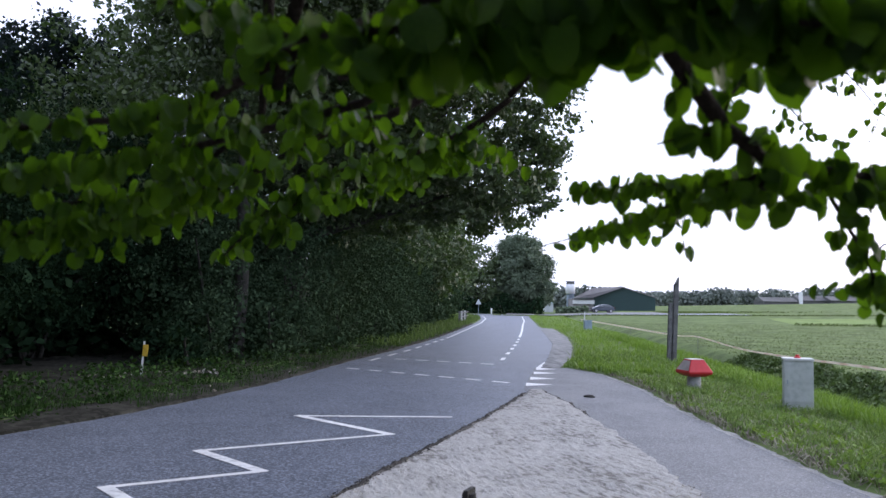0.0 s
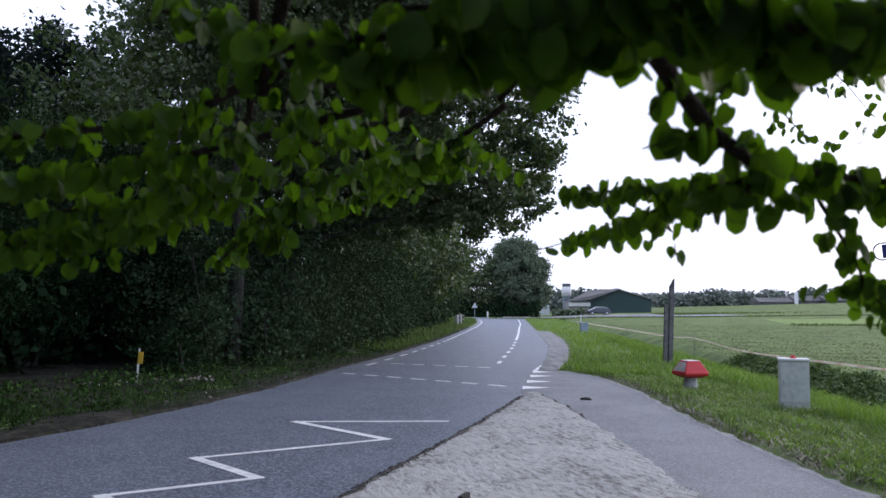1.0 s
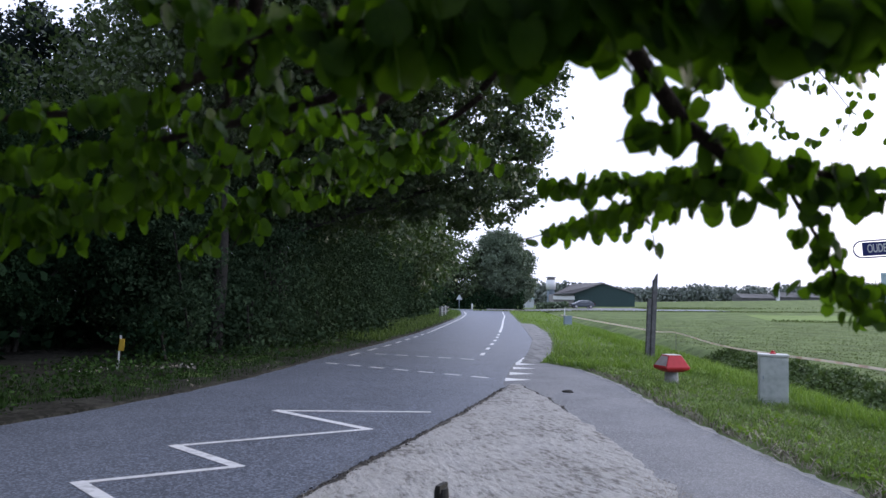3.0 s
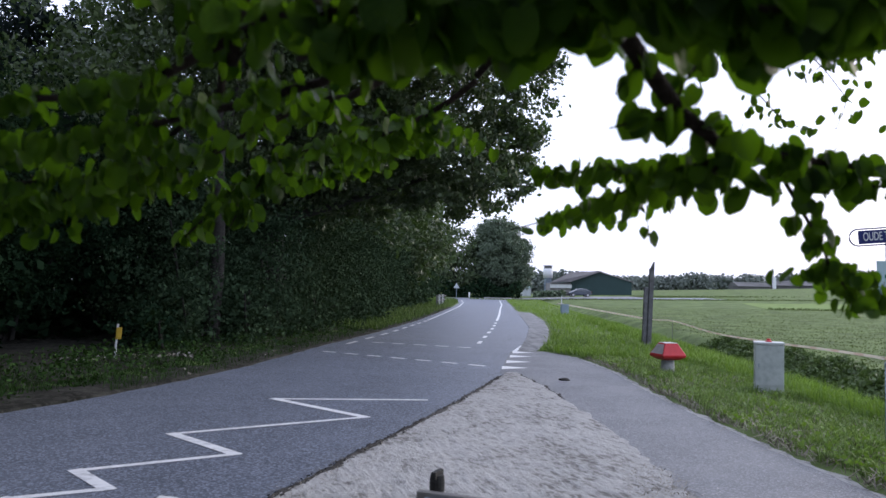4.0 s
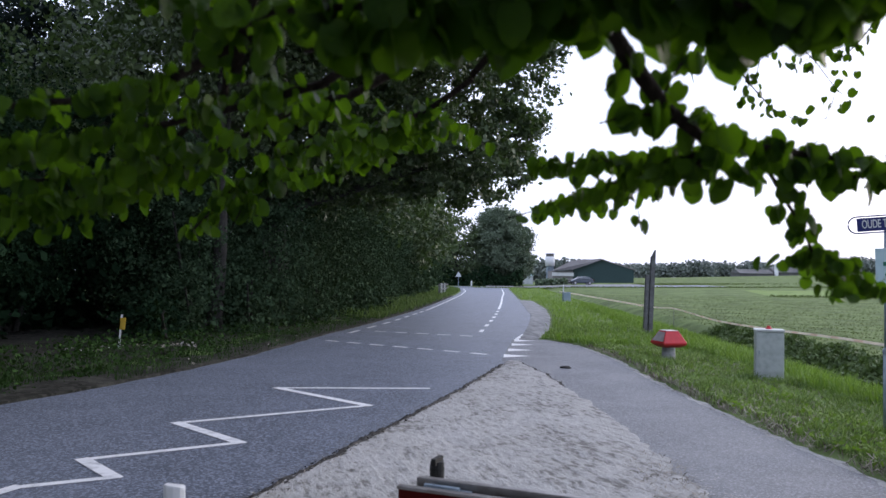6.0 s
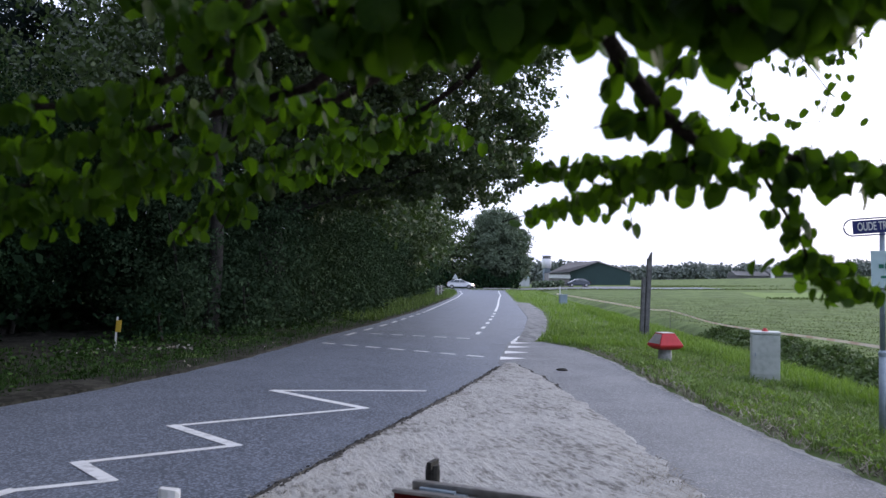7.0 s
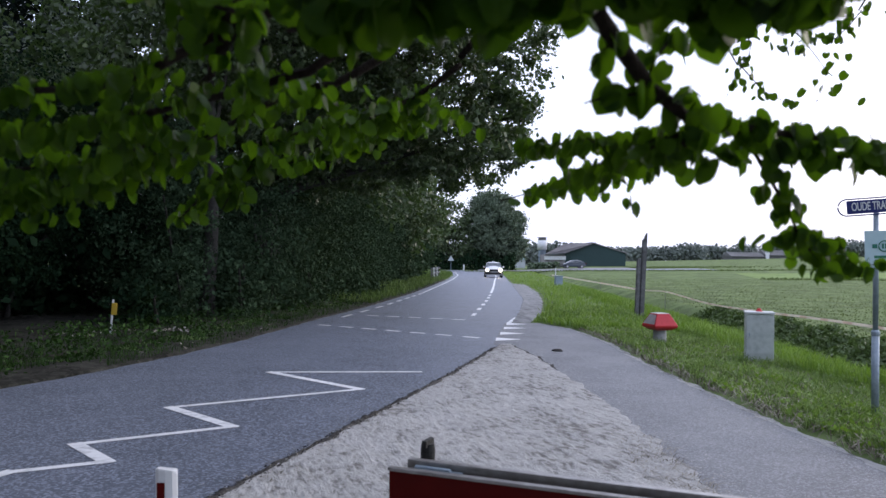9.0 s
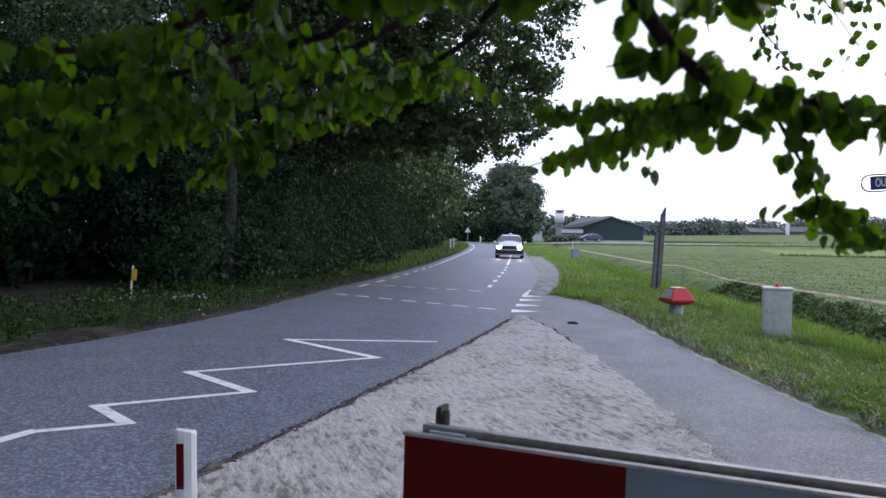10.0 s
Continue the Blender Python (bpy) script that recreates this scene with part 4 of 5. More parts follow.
# ---- the linden over the camera ----
SPRAYS = {
    "limb_r": [(0.297, 0.652, 1.869), (0.326, 0.682, 1.808), (0.357, 0.702, 1.767), (0.403, 0.732, 1.739), (0.439, 0.752, 1.722), (0.453, 0.752, 1.698), (0.447, 0.752, 1.672)],
    "r_right": [(0.442, 0.752, 1.718), (0.510, 0.802, 1.715), (0.584, 0.852, 1.714), (0.663, 0.902, 1.714), (0.771, 0.952, 1.712), (0.881, 1.002, 1.711), (1.014, 1.052, 1.709)],
    "r_right2": [(0.510, 0.802, 1.711), (0.613, 0.882, 1.697), (0.713, 0.952, 1.695), (0.828, 1.002, 1.695), (0.968, 1.052, 1.695)],
    "r_left": [(0.451, 0.752, 1.688), (0.435, 0.802, 1.689), (0.403, 0.902, 1.696), (0.378, 1.052, 1.723), (0.330, 1.152, 1.727), (0.298, 1.252, 1.736)],
    "r_left2": [(0.459, 0.802, 1.681), (0.442, 0.952, 1.682), (0.418, 1.102, 1.673), (0.378, 1.252, 1.671), (0.334, 1.352, 1.666), (0.276, 1.402, 1.652)],
    "r_left3": [(0.458, 0.772, 1.680), (0.428, 0.802, 1.680), (0.403, 0.902, 1.673), (0.385, 1.002, 1.675), (0.370, 1.102, 1.668)],
    "r_low": [(0.454, 0.762, 1.679), (0.494, 0.802, 1.674), (0.524, 0.822, 1.669), (0.568, 0.862, 1.678)],
    "r_hang": [(0.603, 0.902, 1.685), (0.634, 0.922, 1.650), (0.675, 0.952, 1.612), (0.719, 1.002, 1.572), (0.747, 1.002, 1.532), (0.774, 1.002, 1.502)],
    "r_hang2": [(0.719, 1.002, 1.572), (0.782, 1.052, 1.553), (0.828, 1.052, 1.532), (0.914, 1.102, 1.524)],
    "r_big": [(0.421, 0.752, 1.737), (0.383, 0.722, 1.732), (0.343, 0.702, 1.723), (0.311, 0.702, 1.712)],
    "r_side": [(0.339, 0.682, 1.782), (0.322, 0.672, 1.759), (0.310, 0.672, 1.743)],
    "r_up": [(0.393, 0.732, 1.744), (0.403, 0.732, 1.775), (0.438, 0.772, 1.814), (0.456, 0.782, 1.825)],
    "r_up2": [(0.439, 0.752, 1.722), (0.456, 0.752, 1.741), (0.469, 0.752, 1.734)],
    "r_thin1": [(0.794, 1.602, 2.110), (0.933, 1.702, 2.085), (0.934, 1.802, 2.024), (0.904, 1.802, 1.957)],
    "r_thin4": [(0.629, 1.402, 2.070), (0.730, 1.502, 2.052), (0.707, 1.502, 2.014), (0.679, 1.502, 1.991)],
    "r_thin2": [(0.901, 1.702, 2.028), (1.015, 1.802, 1.979), (1.074, 1.802, 1.957), (1.163, 1.802, 1.964)],
    "r_thin3": [(0.954, 1.602, 2.110), (1.071, 1.702, 2.085), (1.126, 1.702, 2.013), (1.148, 1.802, 1.957)],
    "r_thin5": [(1.153, 1.602, 2.137), (1.141, 1.702, 2.099), (1.071, 1.702, 2.099), (1.014, 1.702, 2.070)],
    "r_dangle": [(0.465, 1.102, 1.673), (0.469, 1.102, 1.628), (0.472, 1.102, 1.609)],
    "t1": [(0.511, 0.502, 1.801), (0.469, 0.502, 1.788), (0.417, 0.502, 1.783), (0.365, 0.502, 1.791), (0.319, 0.522, 1.793), (0.255, 0.552, 1.804), (0.199, 0.552, 1.792), (0.145, 0.582, 1.785)],
    "t2": [(0.227, 0.552, 1.817), (0.171, 0.552, 1.789), (0.127, 0.552, 1.778), (0.068, 0.602, 1.785), (0.021, 0.602, 1.776), (-0.029, 0.652, 1.779)],
    "t3": [(0.176, 0.602, 1.861), (0.116, 0.602, 1.830), (0.056, 0.602, 1.818), (-0.003, 0.602, 1.812), (-0.061, 0.652, 1.824), (-0.105, 0.702, 1.827)],
    "t4": [(0.502, 0.452, 1.794), (0.444, 0.452, 1.777), (0.405, 0.452, 1.768), (0.366, 0.452, 1.770)],
    "t5": [(0.301, 0.602, 1.836), (0.283, 0.602, 1.809), (0.286, 0.602, 1.791)],
    "t6": [(0.314, 0.502, 1.819), (0.255, 0.522, 1.822), (0.193, 0.542, 1.825), (0.116, 0.562, 1.827), (0.032, 0.602, 1.843)],
    "l1": [(-0.002, 0.802, 1.897), (-0.091, 0.802, 1.860), (-0.179, 0.852, 1.837), (-0.249, 0.852, 1.797), (-0.348, 0.902, 1.781), (-0.438, 0.902, 1.773), (-0.536, 0.902, 1.765), (-0.609, 0.902, 1.757)],
    "l2": [(0.037, 0.902, 1.876), (-0.052, 0.952, 1.822), (-0.148, 1.002, 1.808), (-0.237, 1.002, 1.786), (-0.326, 1.002, 1.755), (-0.433, 1.002, 1.737), (-0.539, 1.002, 1.719), (-0.646, 1.002, 1.701)],
    "l3": [(0.062, 1.102, 1.891), (-0.040, 1.152, 1.850), (-0.129, 1.202, 1.841), (-0.211, 1.202, 1.794), (-0.294, 1.202, 1.747), (-0.397, 1.202, 1.721), (-0.522, 1.202, 1.705), (-0.639, 1.152, 1.689)],
    "l4": [(0.194, 1.402, 1.950), (0.098, 1.502, 1.900), (-0.003, 1.502, 1.856), (-0.128, 1.502, 1.824), (-0.254, 1.502, 1.774), (-0.328, 1.452, 1.699), (-0.383, 1.402, 1.619)],
    "l5": [(0.098, 1.502, 1.900), (0.170, 1.802, 1.905), (0.228, 1.902, 1.900), (0.271, 1.952, 1.898)],
    "l9": [(0.098, 1.522, 1.898), (0.037, 1.802, 1.879), (-0.056, 1.852, 1.851), (-0.177, 1.852, 1.805), (-0.288, 1.802, 1.769)],
    "l6": [(-0.342, 1.102, 1.731), (-0.438, 1.102, 1.673), (-0.543, 1.102, 1.642), (-0.649, 1.102, 1.630), (-0.707, 1.102, 1.625)],
    "l7": [(-0.243, 1.452, 1.744), (-0.274, 1.402, 1.676), (-0.288, 1.352, 1.620)],
    "l8": [(-0.109, 0.752, 1.802), (-0.085, 0.702, 1.822), (-0.152, 0.752, 1.859), (-0.256, 0.802, 1.907), (-0.308, 0.802, 1.907)],
}
# per spray: radius at start and end, leaves, leaf length, sideways reach, bare share at the start
HABIT = {
    "limb_r": (0.0125, 0.0065, 2, 0.036, 0.0217, 0.1), "r_right": (0.006, 0.003, 66, 0.033, 0.018, 0.05), "r_right2": (0.0035, 0.002, 58, 0.032, 0.018, 0.05),
    "r_left": (0.004, 0.0014, 84, 0.027, 0.023, 0), "r_left2": (0.003, 0.0013, 130, 0.0235, 0.028, 0), "r_left3": (0.003, 0.0013, 34, 0.026, 0.024, 0),
    "r_low": (0.003, 0.0015, 9, 0.035, 0.0186, 0), "r_hang": (0.0034, 0.0014, 40, 0.026, 0.018, 0.15), "r_hang2": (0.002, 0.001, 58, 0.026, 0.03, 0),
    "r_big": (0.0022, 0.0012, 7, 0.038, 0.008, 0.25), "r_side": (0.002, 0.001, 4, 0.028, 0.005, 0.3), "r_up": (0.0022, 0.0012, 13, 0.026, 0.0112, 0.2),
    "r_up2": (0.002, 0.001, 3, 0.034, 0.0093, 0.2), "r_thin1": (0.002, 0.0008, 30, 0.021, 0.022, 0), "r_thin2": (0.002, 0.0008, 24, 0.021, 0.0155, 0.1),
    "r_thin3": (0.002, 0.0008, 36, 0.023, 0.03, 0), "r_dangle": (0.0008, 0.0006, 3, 0.021, 0.005, 0.85),
    "t1": (0.008, 0.004, 120, 0.046, 0.0245, 0), "t2": (0.006, 0.003, 56, 0.0443, 0.0231, 0), "t3": (0.006, 0.003, 40, 0.0426, 0.0266, 0),
    "t4": (0.005, 0.003, 38, 0.043, 0.0196, 0), "t5": (0.004, 0.002, 12, 0.041, 0.0154, 0), "t6": (0.006, 0.003, 67, 0.0451, 0.021, 0),
    "l1": (0.009, 0.004, 130, 0.027, 0.03, 0.2), "l2": (0.008, 0.003, 185, 0.028, 0.036, 0.25), "l3": (0.008, 0.003, 255, 0.028, 0.051, 0.22),
    "l4": (0.007, 0.002, 205, 0.03, 0.0425, 0.2), "l5": (0.005, 0.0015, 46, 0.03, 0.035, 0.1), "l6": (0.004, 0.002, 190, 0.028, 0.0425, 0),
    "r_thin4": (0.002, 0.0008, 22, 0.024, 0.025, 0.0), "r_thin5": (0.002, 0.0008, 34, 0.023, 0.03, 0.0),
    "l9": (0.003, 0.0012, 170, 0.032, 0.038, 0.1), "l7": (0.002, 0.001, 44, 0.03, 0.0213, 0.1), "l8": (0.005, 0.002, 46, 0.0324, 0.0255, 0.3),
}


def leaf_shape(curl, fold, wave):
    """A heart-shaped linden leaf of unit length, stalk at the origin, tip towards -z, face towards y."""
    half = [(0.0, 0.0), (0.24, 0.11), (0.45, 0.03), (0.56, -0.2), (0.55, -0.48), (0.42, -0.74), (0.19, -0.9), (0.0, -1.0)]
    verts, faces = [], []
    spine = [(0.0, z) for z in (0.0, -0.12, -0.36, -0.62, -0.84, -1.0)]

    def bend(x, z):
        return (x, curl * z * z + fold * abs(x) + wave * math.sin(9 * z + 3 * x), z)

    for x, z in spine:
        verts.append(bend(x, z))
    for sign in (1, -1):
        b = len(verts)
        for x, z in half[1:-1]:
            verts.append(bend(sign * x, z))
        o = [b + i for i in range(6)]
        for f in ((0, o[0], o[1], 1), (1, o[1], o[2], 2), (2, o[2], o[3]), (2, o[3], 3), (3, o[3], o[4]), (3, o[4], 4), (4, o[4], o[5]), (4, o[5], 5)):
            faces.append(f if sign > 0 else f[::-1])
    verts += [(0.012, -0.004, 0), (-0.012, -0.004, 0), (0.0, 0.02, 0.4), (0.018, 0.02, 0.4)]
    k = len(verts)
    faces.append((k - 4, k - 3, k - 2, k - 1))
    return mesh_of("leaf", verts, faces, LEAF, True)


LEAVES = [leaf_shape(0.18, 0.25, 0.02), leaf_shape(0.32, 0.4, -0.03), leaf_shape(-0.12, 0.18, 0.035), leaf_shape(0.05, 0.55, 0.02)]
linden = thing("linden_tree", pose(0.9, -2.7, 0), "linden tree with low drooping leafy branches over the sand", "tree")
FOOT = Vector((0.9, -2.7, 0))
part("trunk", tube([(0, 0, -0.1), (0.02, 0.02, 0.3), (0, 0.03, 1.5), (-0.05, 0.05, 2.6), (0.1, 0, 4.2), (0, 0, 6.5)], [0.27, 0.2, 0.17, 0.16, 0.1, 0.04], 12), BARK, linden, smooth=True)
for key, pts in SPRAYS.items():
    if key not in ("l5", "l7", "l9", "limb_r") and (key[0] in "tl" or key.startswith("r_thin")) or key == "limb_r":
        end = Vector(pts[0]) - FOOT
        back = (Vector(pts[0]) - Vector(pts[1])).normalized()
        arch = 0.55 if end.y < 3.8 else 0.75
        l2 = smooth_line([(-0.05, 0.05, 2.45), (end.x * 0.4, end.y * 0.42, end.z + arch + 0.35), (end.x * 0.8, end.y * 0.85, end.z + arch * 0.75), end + back * 0.12 + Vector((0, 0, 0.04)), end], 0.2)
        tip = HABIT[key][0]
        part("limb", tube(l2, [0.05 + (tip - 0.05) * i / (len(l2) - 1) for i in range(len(l2))], 8), BRANCH, linden, smooth=True)
# Crown overhead and out of view, added to shade the hanging leaves
v, f = leaf_cards(clumped([(0, 0.6, 5.2, 3.4, 3.2, 1.9), (-0.3, 2.4, 4.0, 2.6, 2.2, 0.8), (1.6, 1.8, 3.9, 2.0, 2.2, 0.8), (-2.2, 2.0, 4.0, 2.0, 2.2, 0.8)], 280, 30, 0.25, rng), 0.1, droop=0.5)
part("crown", tris_mesh("crown", v, f, LEAF_STUFF), None, linden, kind="stuff")

SPRAY_OBJECTS = {}
lr = random.Random(4)
single = 0
for key, pts in SPRAYS.items():
    r0, r1, count, length, reach, bare = HABIT[key]
    line = smooth_line([Vector(p) - FOOT for p in pts], 0.05)
    base = line[0].copy()
    line = [p - base for p in line]
    m = len(line)
    wob = [p + Vector((lr.uniform(-1, 1), lr.uniform(-1, 1), lr.uniform(-1, 1))) * (0.35 * r0 + 0.0015 if 0 < i < m - 1 else 0) for i, p in enumerate(line)]
    spray = part("branch", tube(wob, [r0 + (r1 - r0) * i / (m - 1) for i in range(m)], 7), BRANCH, linden, "dark thin linden branch with hanging leaves", pose(*base), smooth=True)
    SPRAY_OBJECTS[key] = spray
    bulk = []
    tv, tf = [], []
    for k in range(count):
        s = bare + (1 - bare) * (k + lr.uniform(0, 1)) / count
        i = min(m - 1, int(s * (m - 1)))
        p = line[i]
        along = (line[min(m - 1, i + 1)] - line[max(0, i - 1)]).normalized()
        side = along.cross(Vector((0, 0, 1))).normalized() * (1 if k % 2 else -1)
        out = abs(lr.gauss(0, 1)) * reach
        off = side * out + along * lr.gauss(0, 0.5) * reach + Vector((0, 0, lr.uniform(-0.35, 0.5) * reach - 0.35 * out + 0.25 * length))
        size = length * lr.uniform(0.68, 1.18)
        turn = pose(0, 0, 0, lr.gauss(0, 22), lr.gauss(0, 20), lr.uniform(0, 360))
        mat4 = Matrix.Translation(p + off) @ turn @ Matrix.Diagonal((size * lr.uniform(0.72, 1.0), size, size * lr.uniform(0.95, 1.12), 1))
        if k % 3 == 0:  # the leaf's own thin twig
            b = len(tv)
            knee = p + off * 0.55 + Vector((0, 0, 0.25 * out))
            foot = mat4 @ Vector((0, 0.02, 0.36))
            for q, w in ((p, 0.0011), (knee, 0.0009), (foot, 0.0006)):
                tv += [q + Vector((w, 0, 0)), q + Vector((-w * 0.5, w * 0.87, 0)), q + Vector((-w * 0.5, -w * 0.87, 0)), ]
            for c in (0, 3):
                for e in range(3):
                    tf.append((b + c + e, b + c + (e + 1) % 3, b + c + 3 + (e + 1) % 3, b + c + 3 + e))
        shape = lr.choice(LEAVES)
        if single < 300 and k % 4 == 0:
            leaf = new("leaf", shape)
            leaf.parent = spray
            leaf.matrix_basis = mat4
            single += 1
        else:
            bulk.append((shape, mat4))
    verts, faces = [], []
    for shape, mat4 in bulk:
        b = len(verts)
        verts += [mat4 @ q.co for q in shape.vertices]
        faces += [tuple(b + i for i in q.vertices) for q in shape.polygons]
    part("foliage", mesh_of("foliage", verts, faces, LEAF_STUFF, True), None, spray, kind="stuff")
    part("twig_growth", mesh_of("twig_growth", tv, tf, BRANCH), None, spray, kind="stuff")


# ---- things on the verges ----
def marker_post():
    """A grey concrete foot with a red pyramid cap."""
    ob = thing("gas_marker", pose(4.63, 14.33, -0.03, 0, 0, 14) @ Matrix.Scale(0.9, 4), "red four-sided cap on a grey concrete foot in the grass", "marker")
    part("foot", tube([(0, 0, -0.15), (0, 0, 0.02), (0, 0, 0.36)], [0.17, 0.15, 0.13], 14), CONCRETE, ob, smooth=True)
    bm = bmesh.new()
    rings = [(0.17, 0.33), (0.262, 0.385), (0.272, 0.43), (0.15, 0.66), (0.146, 0.67)]
    prev = None
    for w, z in rings:
        ring = [bm.verts.new((sx * w, sy * w, z)) for sx, sy in ((-1, -1), (1, -1), (1, 1), (-1, 1))]
        if prev:
            for i in range(4):
                bm.faces.new((prev[i], prev[(i + 1) % 4], ring[(i + 1) % 4], ring[i]))
        else:
            bm.faces.new(ring[::-1])
        prev = ring
    bm.faces.new(prev)
    bmesh.ops.bevel(bm, geom=list(bm.edges), offset=0.008, segments=1, affect="EDGES")
    part("cap", bm, RED, ob)
    bm = bmesh.new()
    bm.faces.new([bm.verts.new(p) for p in ((-0.2645, 0.23, 0.455), (-0.2645, -0.23, 0.455), (-0.1595, -0.13, 0.65), (-0.1595, 0.13, 0.65))])
    bmesh.ops.solidify(bm, geom=bm.faces[:], thickness=0.004)
    part("face_plate", bm, PALE, ob, "pale faded face plate")
    part("lid", boxed(-0.14, 0.14, -0.14, 0.14, 0.671, 0.682, 0.004), PALE, ob, "pale lid")
    return ob


marker_post()


def cabinet():
    ob = thing("utility_cabinet", pose(5.545, 12.08, 0.0, 0, 0, -19), "grey-green concrete utility cabinet standing in the grass", "cabinet")
    part("plinth", boxed(-0.2, 0.2, -0.15, 0.15, -0.3, 0.0, 0.01), CONCRETE, ob)
    part("body", boxed(-0.212, 0.212, -0.17, 0.17, -0.09, 0.735, 0.012), CABINET, ob)
    part("lid", boxed(-0.222, 0.222, -0.185, 0.18, 0.738, 0.775, 0.012), CABINET_TOP, ob, "pale flat lid")
    part("door", boxed(-0.19, 0.19, -0.178, -0.168, 0.1, 0.7, 0.003), CABINET, ob)
    part("latch", boxed(-0.165, -0.15, -0.184, -0.176, 0.38, 0.44, 0.002), GALVANISED, ob)
    part("knob", tube([(0, 0.0, 0.775), (0, 0, 0.79), (0, 0, 0.8), (0, 0, 0.825)], [0.05, 0.05, 0.032, 0.028], 12), RED, ob, "small red knob on the lid")
    return ob


cabinet()


def twin_post():
    ob = thing("timber_post", pose(6.48, 22.2, 0.0, 0, 2.0, 0), "leaning weathered grey post of two timbers", "post")
    part("beam", prism([(-0.02, -0.07), (0.105, -0.07), (0.105, 0.07), (-0.02, 0.07)], -0.2, 2.22, 0.008), GREY_WOOD, ob)
    bm = prism([(0.0, -0.07), (0.1, -0.07), (0.1, 0.07), (0.0, 0.07)], 2.2, 2.4)
    for v in bm.verts:
        if v.co.z > 2.3:
            v.co.x = 0.06 + (v.co.x - 0.05) * 0.35 + 0.025
            v.co.z += 0.02 if v.co.x > 0.085 else -0.04
    part("tip", bm, GREY_WOOD, ob)
    part("side_beam", prism([(-0.155, -0.06), (-0.05, -0.06), (-0.05, 0.06), (-0.155, 0.06)], -0.2, 1.66, 0.008), GREY_WOOD, ob)
    part("spacer", boxed(-0.05, -0.02, -0.03, 0.03, 0.8, 0.9), GREY_WOOD, ob)
    part("spacer", boxed(-0.05, -0.02, -0.03, 0.03, 1.5, 1.58), GREY_WOOD, ob)
    part("bolt", tube([(-0.17, 0, 1.62), (0.0, 0, 1.62)], [0.012, 0.012], 6), BLACK, ob)


twin_post()


def street_sign():
    ob = thing("street_sign", pose(4.66, 7.4, 0.0), "blue street name sign on a blue-grey steel pole", "sign")
    part("pole", tube([(0, 0, -0.1), (0, 0, 0.86)], [0.036, 0.036], 16), GALVANISED, ob, smooth=True)
    part("collar", tube([(0, 0, 0.83), (0, 0, 0.845), (0, 0, 0.87), (0, 0, 0.89)], [0.038, 0.041, 0.041, 0.03], 16), GALVANISED, ob)
    part("upper_pole", tube([(0, 0, 0.85), (0, 0, 2.2)], [0.026, 0.026], 16), GALVANISED, ob, smooth=True)
    plate = new("name_plate", boxed_mesh(0.62, 0.012, 0.135, SIGN_BLUE))
    plate.parent = ob
    plate.matrix_basis = pose(0.01, -0.05, 2.135, 0, -4.5, -12)
    curve = bpy.data.curves.new("lettering", "FONT")
    curve.body, curve.size, curve.align_x, curve.align_y, curve.extrude = "OUDE TRAMBAAN", 0.118, "CENTER", "CENTER", 0.0015
    curve.offset = 0.0012
    curve.space_character = 0.98
    curve.materials.append(WHITE_SIGN)
    letters = new("lettering", curve)
    letters.parent = plate
    letters.matrix_basis = pose(0, -0.0085, 0, 90, 0, 0) @ Matrix.Diagonal((0.55, 1, 1, 1))
    tagged(letters, "white capital letters")
    line = [(-0.31, 0, 0.083), (0.31, 0, 0.083)] + [(0.31 + 0.083 * math.sin(a), 0, 0.083 * math.cos(a)) for a in np.linspace(0.2, 2.94, 9)] + [(0.31, 0, -0.083), (-0.31, 0, -0.083)] + \
           [(-0.31 - 0.083 * math.sin(a), 0, -0.083 * math.cos(a)) for a in np.linspace(0.2, 2.94, 9)] + [(-0.31, 0, 0.083)]
    part("hoop", tube(line, [0.008] * len(line), 6), SIGN_BLUE, plate, "dark tubular hoop")
    panel = new("route_panel", boxed_mesh(0.29, 0.006, 0.37, SIGN_PALE))
    panel.parent = ob
    panel.matrix_basis = pose(0.02, -0.045, 1.7, 0, -1.5, -14)
    tagged(panel, "pale blue cycle route panel")
    ring = [(0.035 + 0.052 * math.cos(a), -0.005, 0.03 + 0.052 * math.sin(a)) for a in np.linspace(0, 2 * math.pi, 25)]
    part("route_ring", tube(ring, [0.006] * 25, 6), SIGN_GREEN, panel)
    part("number_bar", boxed(0.012, 0.03, -0.006, -0.003, 0.005, 0.055), SIGN_GREEN, panel)
    part("number_bar", boxed(0.04, 0.058, -0.006, -0.003, 0.005, 0.055), SIGN_GREEN, panel)
    part("bicycle_mark", boxed(-0.075, -0.03, -0.006, -0.003, 0.01, 0.05), SIGN_GREEN, panel)
    part("arrow_mark", boxed(-0.06, 0.07, -0.006, -0.003, -0.09, -0.065), SIGN_GREEN, panel)
    part("clamp", tube([(0, 0, 2.1), (0, 0, 2.17)], [0.033, 0.033], 12), GALVANISED, ob)


def boxed_mesh(w, d, h, mat):
    bm = boxed(-w / 2, w / 2, -d / 2, d / 2, -h / 2, h / 2, min(d, h) * 0.2)
    me = bpy.data.meshes.new("plate")
    bm.to_mesh(me)
    bm.free()
    me.materials.append(mat)
    return me


street_sign()


def yellow_stake():
    ob = thing("yellow_marker", pose(-5.49, 13.75, 0.04, 0, 3, 20), "white stake with a yellow marker head before the shrubs", "marker")
    part("stake", boxed(-0.017, 0.017, -0.017, 0.017, -0.1, 0.7, 0.004), WHITE_METAL, ob)
    part("head", boxed(-0.018, 0.075, -0.03, 0.024, 0.43, 0.64, 0.01), YELLOW, ob, "yellow plastic head")
    part("plate", boxed(-0.004, 0.06, -0.035, -0.028, 0.47, 0.6, 0.002), YELLOW, ob)


